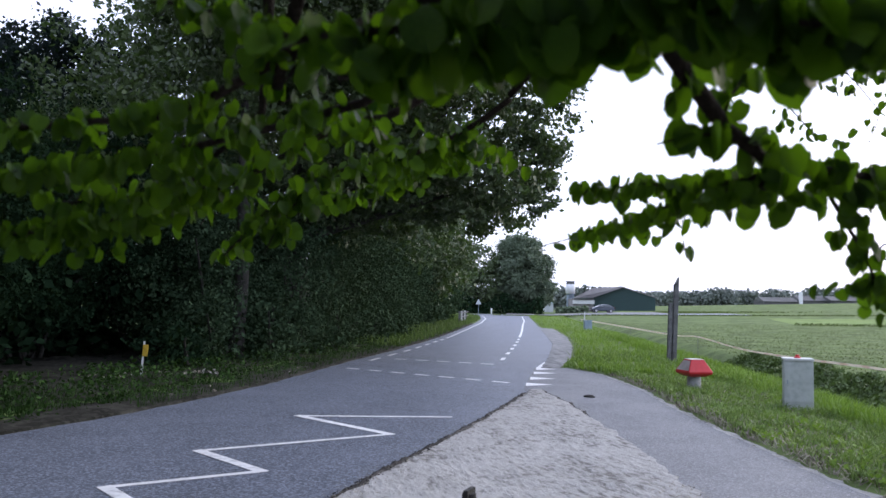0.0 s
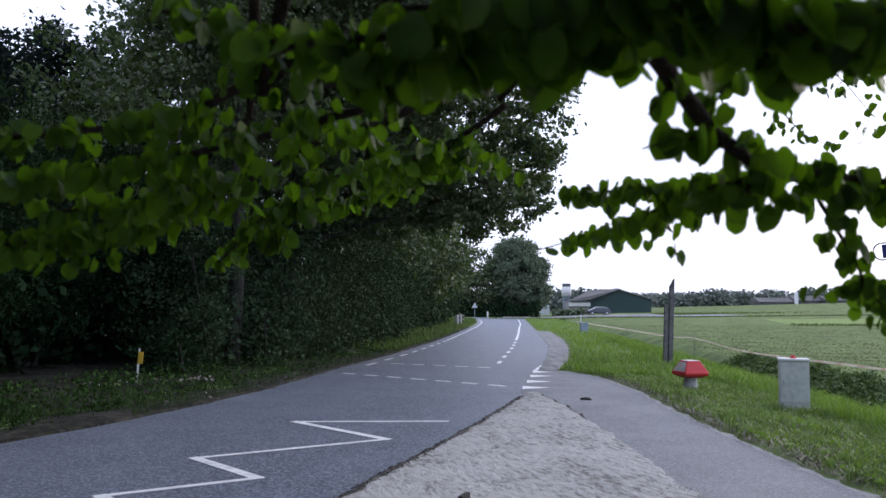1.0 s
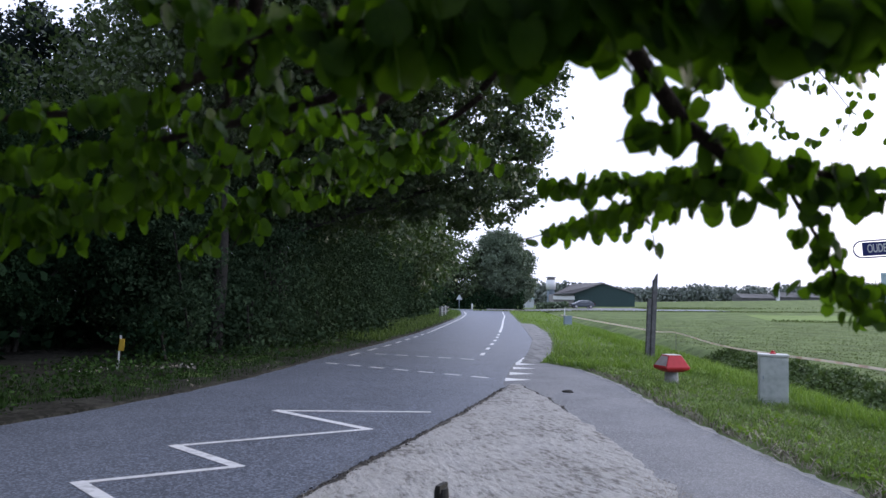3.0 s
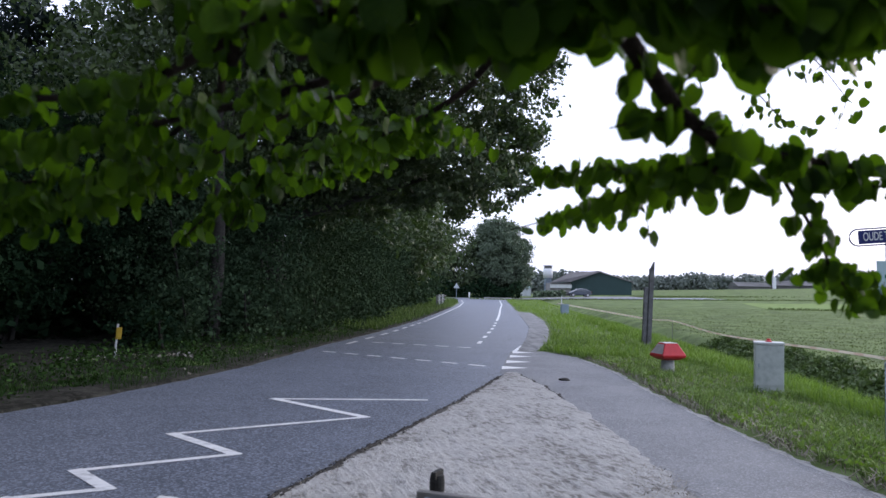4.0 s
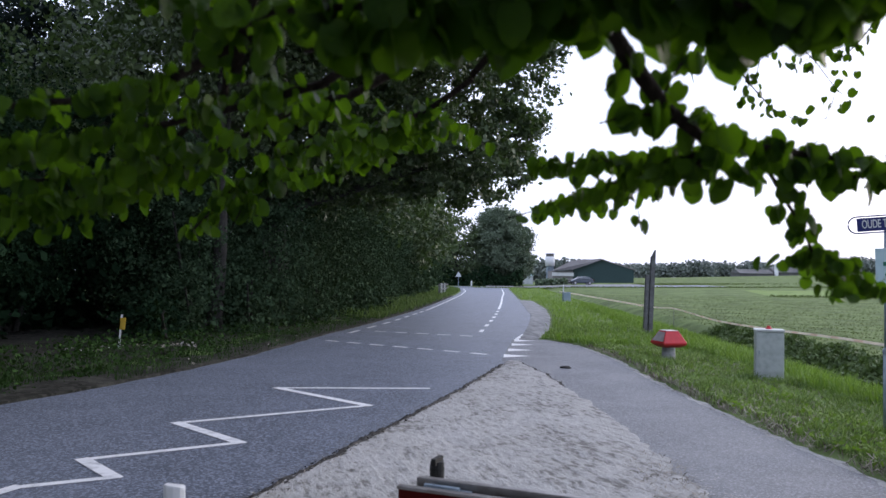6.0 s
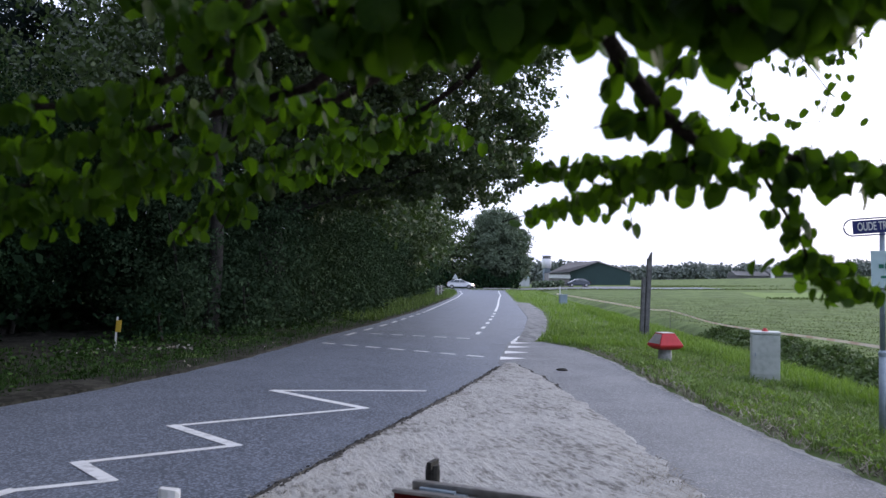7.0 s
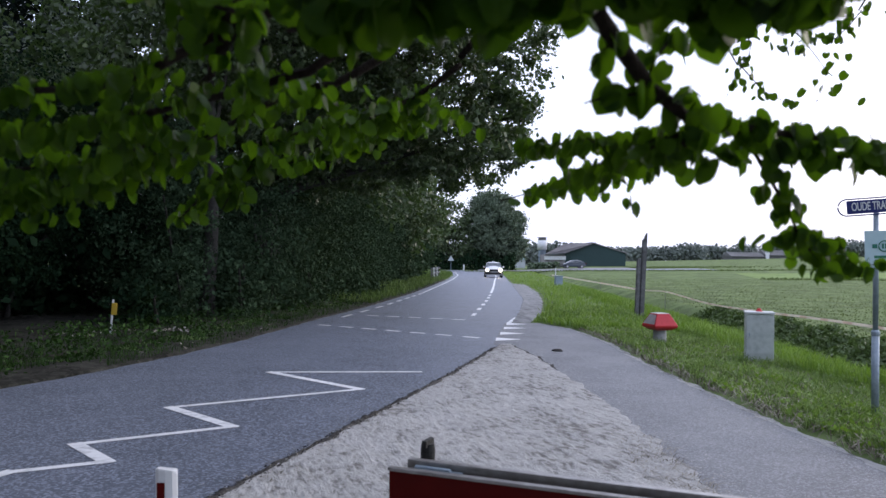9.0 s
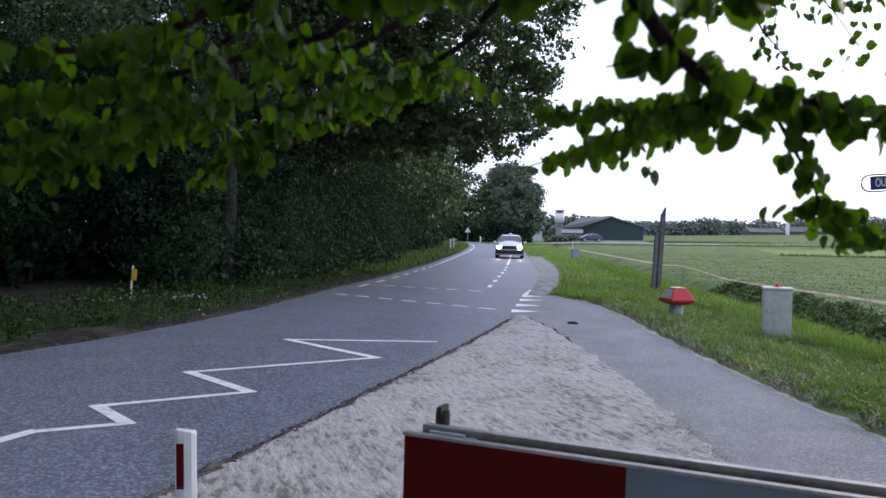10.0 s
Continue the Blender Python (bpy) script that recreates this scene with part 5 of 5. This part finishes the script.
yellow_stake()


def delineator():
    ob = thing("delineator_post", pose(-0.892, 2.965, 0.01, 0, -1.5, 6), "white roadside reflector post with a red reflector", "post")
    # hollow curved front, slanted top
    outline = [(-0.042, -0.012), (-0.027, -0.026), (0.0, -0.031), (0.027, -0.026), (0.042, -0.012), (0.038, 0.02), (-0.038, 0.02)]
    bm = prism(outline, -0.1, 0.655)
    for v in bm.verts:
        if v.co.z > 0.5:
            v.co.z += 0.006 * (-v.co.x / 0.048) - (0.012 if v.co.x > 0.04 else 0)
    bmesh.ops.bevel(bm, geom=[e for e in bm.edges if all(v.co.z > 0.5 for v in e.verts)], offset=0.004, segments=2, affect="EDGES")
    part("post", bm, WHITE_METAL, ob)
    part("reflector", boxed(-0.033, -0.003, -0.036, -0.024, 0.43, 0.605, 0.003), RED_FILM, ob, "dark red reflector strip")
    part("reflector_foot", boxed(-0.033, -0.003, -0.0365, -0.024, 0.418, 0.428, 0.002), BLACK, ob)


delineator()


def barrier():
    """Two planks on an A-frame, seen over their top edge."""
    ob = thing("road_barrier", pose(0.046, 1.965, 0.0, 0, 0, -23.5), "red and white striped road barrier with aluminium edges", "barrier")
    length = 2.4
    part("front_edge", boxed(-0.012, length, -0.012, 0.012, 0.936, 0.945, 0.002), ALUMINIUM, ob, "aluminium top rail")
    part("lower_edge", boxed(0, length, -0.012, 0.012, 0.66, 0.678, 0.003), ALUMINIUM, ob)
    part("front_plank", boxed(-0.008, length - 0.004, -0.004, 0.01, 0.678, 0.936), ALUMINIUM, ob)
    for k in range(4):
        part("stripe", boxed(0.62 * k - 0.008, min(0.62 * k + 0.612, length - 0.004), -0.0075, -0.0045, 0.679, 0.9345), RED_FILM if k % 2 == 0 else WHITE_FILM, ob,
             "dark red film" if k % 2 == 0 else "pale blue-white film")
    part("rear_edge", boxed(0.02, length, 0.052, 0.077, 0.917, 0.957, 0.003), ALUMINIUM, ob, "aluminium rear rail")
    part("rear_plank", boxed(0.024, length, 0.057, 0.071, 0.68, 0.917), ALUMINIUM, ob)
    for x in (0.1, 2.2):
        part("hinge", boxed(x - 0.04, x + 0.09, 0.012, 0.055, 0.93, 0.938, 0.002), GALVANISED, ob)
        part("hinge_pin", tube([(x - 0.045, 0.03, 0.941), (x + 0.06, 0.03, 0.941)], [0.009, 0.009], 8), GALVANISED, ob)
        part("leg", tube([(x, 0.035, 0.9), (x, 0.02, 0.5), (x, -0.3, 0.03)], [0.018, 0.018, 0.018], 10), GALVANISED, ob)
        part("leg", tube([(x, 0.1, 0.9), (x, 0.42, 0.012)], [0.018, 0.018], 10), GALVANISED, ob)
    # black slotted lamp socket behind the rails
    sock = part("lamp_socket", tube([(0.02, 0.2, 0.85), (0.02, 0.2, 0.9), (0.02, 0.2, 0.95), (0.02, 0.2, 0.97)], [0.021, 0.021, 0.0225, 0.02], 14), BLACK, ob, "black lamp socket")
    part("slot", boxed(0.013, 0.027, 0.17, 0.23, 0.962, 0.982), BLACK, sock)
    part("bracket", boxed(0.01, 0.05, 0.071, 0.2, 0.86, 0.88), BLACK, ob)


barrier()


def tape_line():
    ob = thing("barrier_tape", pose(0, 0, 0), "red and white tape strung along the field edge", "tape")
    pts = smooth_line([(10.2, 60, 0.5), (10.3, 55, 0.45), (9.9, 42, 0.4), (8.78, 30, 0.47), (8.11, 25, 0.6), (7.6, 20, 0.5), (7.14, 16, 0.55), (6.6, 11.5, 0.66), (6.1, 7.5, 0.7), (5.8, 4.5, 0.7)], 0.3)
    for i in range(0, len(pts) - 1):
        a, b = pts[i], pts[i + 1]
        bm = bmesh.new()
        w = 0.02 if a.y < 30 else 0.035
        bm.faces.new([bm.verts.new(p) for p in (a + Vector((0, 0, -w)), b + Vector((0, 0, -w)), b + Vector((0, 0, w)), a + Vector((0, 0, w)))])
        bmesh.ops.solidify(bm, geom=bm.faces[:], thickness=0.002)
        part("tape_piece", bm, TAPE if i % 3 else TAPE_RED, ob)
    for x, y, z in ((10.2, 60, 0.5), (8.11, 25, 0.62), (6.1, 7.5, 0.74), (9.9, 42, 0.45)):
        part("stake", boxed(x - 0.006, x + 0.006, y - 0.006, y + 0.006, -0.45, z + 0.02), GREY_WOOD, ob)


tape_line()
small = thing("roadside_box", pose(9.45, 52.7, -0.02, 0, 0, 5), "small pale blue-grey cabinet at the ditch", "cabinet")
part("body", boxed(-0.25, 0.25, -0.2, 0.2, -0.4, 0.55, 0.02), BOX_BLUE, small)
part("lid", boxed(-0.28, 0.28, -0.23, 0.23, 0.553, 0.6, 0.02), BOX_BLUE, small)
part("post", boxed(-0.18, -0.12, 0.25, 0.31, -0.4, 1.15, 0.01), WHITE_METAL, small)

warn = thing("warning_sign", pose(4.5, 124.5, 0.02), "triangular warning sign on a thin pole by the junction", "sign")
part("pole", tube([(0, 0, -0.1), (0, 0, 2.2)], [0.04, 0.04], 8), GALVANISED, warn)
part("triangle", prism([(-0.5, 0), (0.5, 0), (0, 0.85)], 0, 0.03), SHED, warn, at=pose(0, -0.05, 1.5, 90, 0, 0))
peg = thing("white_marker", pose(6.6, 124.5, 0.02), "short white marker post by the junction", "post")
part("post", boxed(-0.12, 0.12, -0.08, 0.08, -0.1, 0.9, 0.03), WHITE_METAL, peg)

fence = thing("wooden_fence", pose(0, 0, 0), "low grey wooden fence on the grass by the bend", "fence")
for k in range(5):
    y = 60 + 2.4 * k
    x = across(ROAD_LEFT, y) - 1.1
    part("post", boxed(x - 0.07, x + 0.07, y - 0.07, y + 0.07, -0.1, 0.95, 0.01), WHITE_METAL if k % 2 else GREY_WOOD, fence)
    if k < 4:
        x2 = across(ROAD_LEFT, y + 2.4) - 0.9
        for z in (0.5, 0.82):
            part("rail", tube([(x, y, z), (x2, y + 2.4, z)], [0.035, 0.035], 6), GREY_WOOD, fence)

# small dark clod on the cycle path
clod = bmesh.new()
bmesh.ops.create_icosphere(clod, subdivisions=2, radius=0.06)
for q in clod.verts:
    q.co *= 1 + 0.5 * noise.noise(q.co * 22)
    q.co.x *= 1.7
    q.co.z *= 0.45
tagged(part("dirt_clod", clod, BARK, None, at=pose(2.43, 12.87, 0.02)), "small dark clod of dirt on the cycle path", "clod")


# ---- farm buildings ----
def barn():
    ob = thing("barn", pose(0, 0, 0), "long dark green barn with a grey roof", "barn")
    g = height(35, 162) - 0.3
    # gable front faces the camera's side, the long eave runs back towards the silo
    part("gable_wall", prism([(0, 0), (12.6, 0), (12.6, 2.9), (5.7, 4.9), (0, 2.75)], 0, 18), BARN_GREEN, ob, at=pose(29.3, 158, g + 0.2, 90, 0, 0) @ pose(0, 0, -18))
    rl = bmesh.new()
    rl.faces.new([rl.verts.new(p) for p in ((24.8, 157, g + 2.6), (29.1, 156.6, g + 2.9), (35.8, 157.4, g + 5.25), (32.4, 176, g + 5.25))])
    bmesh.ops.solidify(rl, geom=rl.faces[:], thickness=0.2)
    part("roof", rl, ROOF_GREY, ob)
    part("roof", prism([(5.6, 4.9), (13.0, 2.75), (13.0, 2.9), (5.6, 5.1)], -18, 0.3), ROOF_GREY, ob, at=pose(29.3, 158, g + 0.2, 90, 0, 0))
    part("side_wall", boxed(25.1, 29.3, 158, 166, g, g + 2.6), ROOF_GREY, ob)
    part("white_panel", boxed(25.0, 29.4, 157.6, 157.9, g + 1.55, g + 2.3), WHITE_METAL, ob, "white strip of open side")
    part("door", boxed(30.4, 33.2, 157.8, 157.95, g, g + 2.4), BARN_GREEN, ob)
    silo = thing("silo", pose(25.6, 165, g), "pale feed silo tower on a dark frame", "silo")
    part("drum", tube([(0, 0, 3.7), (0, 0, 5.7), (0, 0, 5.72)], [1.05, 1.05, 1.0], 16), WHITE_METAL, silo, smooth=True)
    part("cap", tube([(0, 0, 5.74), (0, 0, 6.4)], [0.95, 0.75], 12), FAR_ROOF, silo, "dark cap")
    part("rail", tube([(1.1 * math.cos(q), 1.1 * math.sin(q), 6.3) for q in np.linspace(0, 2 * math.pi, 13)], [0.07] * 13, 5), FAR_ROOF, silo)
    part("cone", tube([(0, 0, 2.4), (0, 0, 3.7)], [0.3, 0.85], 16), GALVANISED, silo)
    for a in (45, 135, 225, 315):
        part("leg", tube([(0.9 * math.cos(radians(a)), 0.9 * math.sin(radians(a)), -0.3), (0.9 * math.cos(radians(a)), 0.9 * math.sin(radians(a)), 3.4)], [0.1, 0.1], 6), GALVANISED, silo)
    shed = thing("pale_shed", pose(19.2, 152, g - 0.2, 0, 0, 8), "small pale green and white shed beside the trees", "shed")
    part("wall", boxed(-0.9, 0.8, -1, 1, 0, 1.7), SHED, shed)
    part("roof", prism([(-1.1, 1.7), (1.0, 1.7), (0, 2.3)], -1.2, 1.2), SIGN_PALE, shed, at=pose(0, 0, 0, 90, 0, 0))


barn()
for x, y, w, h in ((126, 300, 13, 3.0), (141, 305, 11, 3.6), (155, 303, 17, 3.0)):
    g = height(x, y)
    farm = thing("farm_shed", pose(x, y, g - 0.2, 0, 0, 4), "low distant farm shed with a grey roof", "shed", "distant farm sheds")
    part("wall", boxed(-w / 2, w / 2, -4, 4, 0, h * 0.45), FAR_ROOF, farm)
    part("roof", prism([(-4.6, h * 0.45), (4.6, h * 0.45), (0, h)], -w / 2 - 0.4, w / 2 + 0.4), FAR_ROOF, farm, at=pose(0, 0, 0, 90, 0, 90))
stack = thing("white_chimney", pose(134, 296, height(134, 296)), "white chimney stack among the far sheds", "chimney")
part("shaft", boxed(-0.55, 0.55, -0.55, 0.55, -0.3, 4.6, 0.05), WHITE_METAL, stack)


# ---- cars ----
def car(name, label, paint_mat, m, lit=False, roof_light=False):
    """A hatchback, front towards -y; wheels on the ground at z 0."""
    ob = thing(name, m, label, "car")
    side = [(-2.05, 0.3), (-2.12, 0.5), (-2.05, 0.72), (-1.2, 0.95), (-0.35, 1.38), (0.2, 1.46), (1.2, 1.42), (1.85, 1.02), (2.1, 0.95), (2.12, 0.4), (2.0, 0.28)]
    bm = bmesh.new()
    rows = []
    for k in range(9):
        s = -1 + k / 4
        row = []
        for y, z in side:
            top = max(0.0, z - 0.8) / 0.66
            w = 0.87 - 0.2 * top - (0.1 if abs(y) > 2.0 else 0.0)
            bulge = 1 - 0.06 * abs(s) ** 3 * (1 if z > 0.6 else 0.3)
            yy = y + (0.16 * s * s if y < -1.8 else (-0.1 * s * s if y > 1.8 else 0))
            row.append(bm.verts.new((s * w, yy, 0.28 + (z - 0.28) * bulge)))
        rows.append(row)
    for a, b in zip(rows, rows[1:]):
        for i in range(len(side) - 1):
            bm.faces.new((a[i], b[i], b[i + 1], a[i + 1]))
        bm.faces.new((a[-1], b[-1], b[0], a[0]))
    bm.faces.new(rows[0])
    bm.faces.new(rows[-1][::-1])
    bmesh.ops.recalc_face_normals(bm, faces=bm.faces)
    shell = part("body", bm, paint_mat, ob, smooth=True)
    shell.modifiers.new("rounding", "SUBSURF").render_levels = 2
    shell.modifiers["rounding"].levels = 2
    glass = bmesh.new()
    glass.faces.new([glass.verts.new(p) for p in ((-0.72, -1.17, 0.98), (0.72, -1.17, 0.98), (0.6, -0.42, 1.36), (-0.6, -0.42, 1.36))])
    bmesh.ops.solidify(glass, geom=glass.faces[:], thickness=0.02)
    part("windscreen", glass, GLASS, ob)
    rear = bmesh.new()
    rear.faces.new([rear.verts.new(p) for p in ((-0.6, 1.3, 1.39), (0.6, 1.3, 1.39), (0.7, 1.85, 1.05), (-0.7, 1.85, 1.05))])
    bmesh.ops.solidify(rear, geom=rear.faces[:], thickness=0.02)
    part("rear_window", rear, GLASS, ob)
    for s in (-1, 1):
        for ya, yb, yc, yd in ((-0.95, 0.05, 0.05, -0.35), (0.12, 1.0, 0.95, 0.12), (1.07, 1.7, 1.2, 1.0)):
            w = bmesh.new()
            w.faces.new([w.verts.new(p) for p in ((s * 0.83, ya, 0.98), (s * 0.83, yb, 0.98), (s * 0.7, yc, 1.34), (s * 0.7, yd, 1.34))])
            bmesh.ops.solidify(w, geom=w.faces[:], thickness=0.03)
            part("side_window", w, GLASS, ob)
        part("mirror", boxed(s * 0.92 - 0.08, s * 0.92 + 0.08, -0.78, -0.66, 0.92, 1.03, 0.03), paint_mat, ob)
        lamp = part("headlight", boxed(s * 0.64 - 0.13, s * 0.64 + 0.13, -2.0, -1.86, 0.63, 0.75, 0.04), LAMP if lit else GLASS, ob, "glowing headlight" if lit else "")
        part("tail_light", boxed(s * 0.7 - 0.12, s * 0.7 + 0.12, 1.98, 2.08, 0.7, 0.95, 0.03), RED_FILM, ob)
        for y in (-1.3, 1.28):
            wheel = thing_part(ob, pose(s * 0.76, y, 0.31))
            part("tyre", tube([(-0.1, 0, 0), (-0.085, 0, 0), (0.085, 0, 0), (0.1, 0, 0)], [0.27, 0.31, 0.31, 0.27], 20), BLACK, wheel)
            part("rim", tube([(-0.108, 0, 0), (0.108, 0, 0)], [0.2, 0.2], 12), RIM, wheel)
    part("grille", boxed(-0.46, 0.46, -2.13, -1.95, 0.57, 0.76, 0.02), BLACK, ob)
    part("bumper_intake", boxed(-0.82, 0.82, -2.12, -1.85, 0.28, 0.5, 0.03), BLACK, ob)
    part("bumper_lip", boxed(-0.8, 0.8, -2.1, -1.9, 0.2, 0.28, 0.03), RIM if lit else BLACK, ob)
    part("number_plate", boxed(-0.24, 0.24, -2.145, -2.125, 0.47, 0.55, 0.004), RIM, ob)
    if roof_light:
        part("roof_light", boxed(-0.1, 0.1, 0.0, 0.12, 1.4, 1.53, 0.02), WHITE_METAL, ob, "small white roof sign")
    return ob


def thing_part(ob, m):
    hub = part("wheel", tube([(-0.06, 0, 0), (0.06, 0, 0)], [0.1, 0.1], 10), BLACK, ob, at=m)
    return hub


white_car = car("white_car", "white car with glowing headlights driving down the road", CAR_WHITE, pose(4.7, 48, 0.01), True, True)
car("parked_car", "dark grey-blue estate car parked by the farm road", CAR_DARK, pose(26.2, 133.2, height(26.2, 133.2) + 0.1, 0, 0, -84))


# ---- what moves ----
SWAY_RIGHT = [(0, -3, -8), (0.5, -6, -10), (1, -4, -9), (1.5, 0, -7), (2, -4, -11), (2.5, -7, -11), (4, -7, -12), (4.5, -2, -2), (5, 0, 0), (5.5, 1, 0), (7, 0, -2), (7.5, 1, 0), (8, 0, -2), (8.5, 0, 2), (9, -1, 1), (9.5, -2, -1), (10, -2, -2)]
SWAY_FAR = [(0, -9, -8), (0.5, -14, -7), (1, -7, -10), (1.5, -3, -6), (2, -6, -12), (2.5, -6, -10), (4, -5, -12), (4.5, -2, -3), (5, 0, 0), (5.5, 2, 1), (7, -5, -1), (7.5, 5, 4), (8, 2, 2), (8.5, 7, 2), (9, 7, -1), (9.5, 0, -5), (10, 4, -4)]
SWAY_LEFT = [(0, -1, -8), (0.5, 3, -11), (1, 12, -11), (1.5, 9, -16), (2, 9, -13), (2.5, 4, -15), (4, -2, -10), (4.5, 1, -12), (5, 0, 0), (5.5, 0, -5), (7, -13, -7), (7.5, -35, 7), (8, -36, 8), (8.5, -12, -4), (9, -1, -15), (9.5, -19, -14), (10, -3, -18)]
SWAY_MID = [(0, -3, -3), (0.5, -1, -7), (1, 3, -8), (1.5, 2, -12), (2, 2, -11), (2.5, -3, -13), (4, -6, -2), (4.5, -4, -4), (5, 0, 0), (5.5, -4, -2), (7, -14, 6), (7.5, -28, -2), (8, -32, 26), (8.5, -17, 2), (9, -5, -9), (9.5, -20, -3), (10, -15, -2)]
SWAY_TOP = [(0, -16, -17), (0.5, -16, -21), (1, -12, -19), (1.5, -9, -16), (2, -9, -23), (2.5, -9, -21), (4, -7, -23), (4.5, -1, -5), (5, 0, 0), (5.5, 1, -2), (7, 0, -4), (7.5, 0, -2), (8, 0, -4), (8.5, 5, -5), (9, -1, -2), (9.5, 4, -9), (10, 4, -9)]
DRIVE = [(0, -150, 111), (3, -84, 112.8), (5.5, -28, 114.6), (6.6, -3.5, 116), (7.0, 5.1, 116.2), (7.25, 6.5, 114.2), (7.5, 7.3, 110.5), (8, 7.8, 98), (8.5, 7.45, 85.5), (9, 6.75, 73), (9.5, 5.8, 60), (10, 4.5, 48)]


def motions():
    for key, spray in SPRAY_OBJECTS.items():
        base = spray.matrix_basis.translation.copy()
        sway = SWAY_RIGHT
        if key in ("r_left2", "r_dangle", "r_thin1", "r_thin2", "r_thin3", "r_thin4", "r_thin5"):
            sway = SWAY_FAR
        elif key in ("l5", "l9"):
            sway = SWAY_MID
        elif key.startswith("t"):
            sway = SWAY_TOP
        elif key.startswith("l") and key != "limb_r":
            sway = SWAY_LEFT
        walk(spray, [(t, pose(base.x + dx / 1000, base.y, base.z + dz / 1000, 0, dx * 0.03, dz * 0.03)) for t, dx, dz in sway])
    rows = []
    for i, (t, x, y) in enumerate(DRIVE):
        a, b = DRIVE[max(0, i - 1)], DRIVE[min(len(DRIVE) - 1, i + 1)]
        rows.append((t, pose(x, y, 0.025 if y > 105 else 0.01, 0, 0, math.degrees(math.atan2(b[1] - a[1], a[2] - b[2])))))
    walk(white_car, rows)


motions()
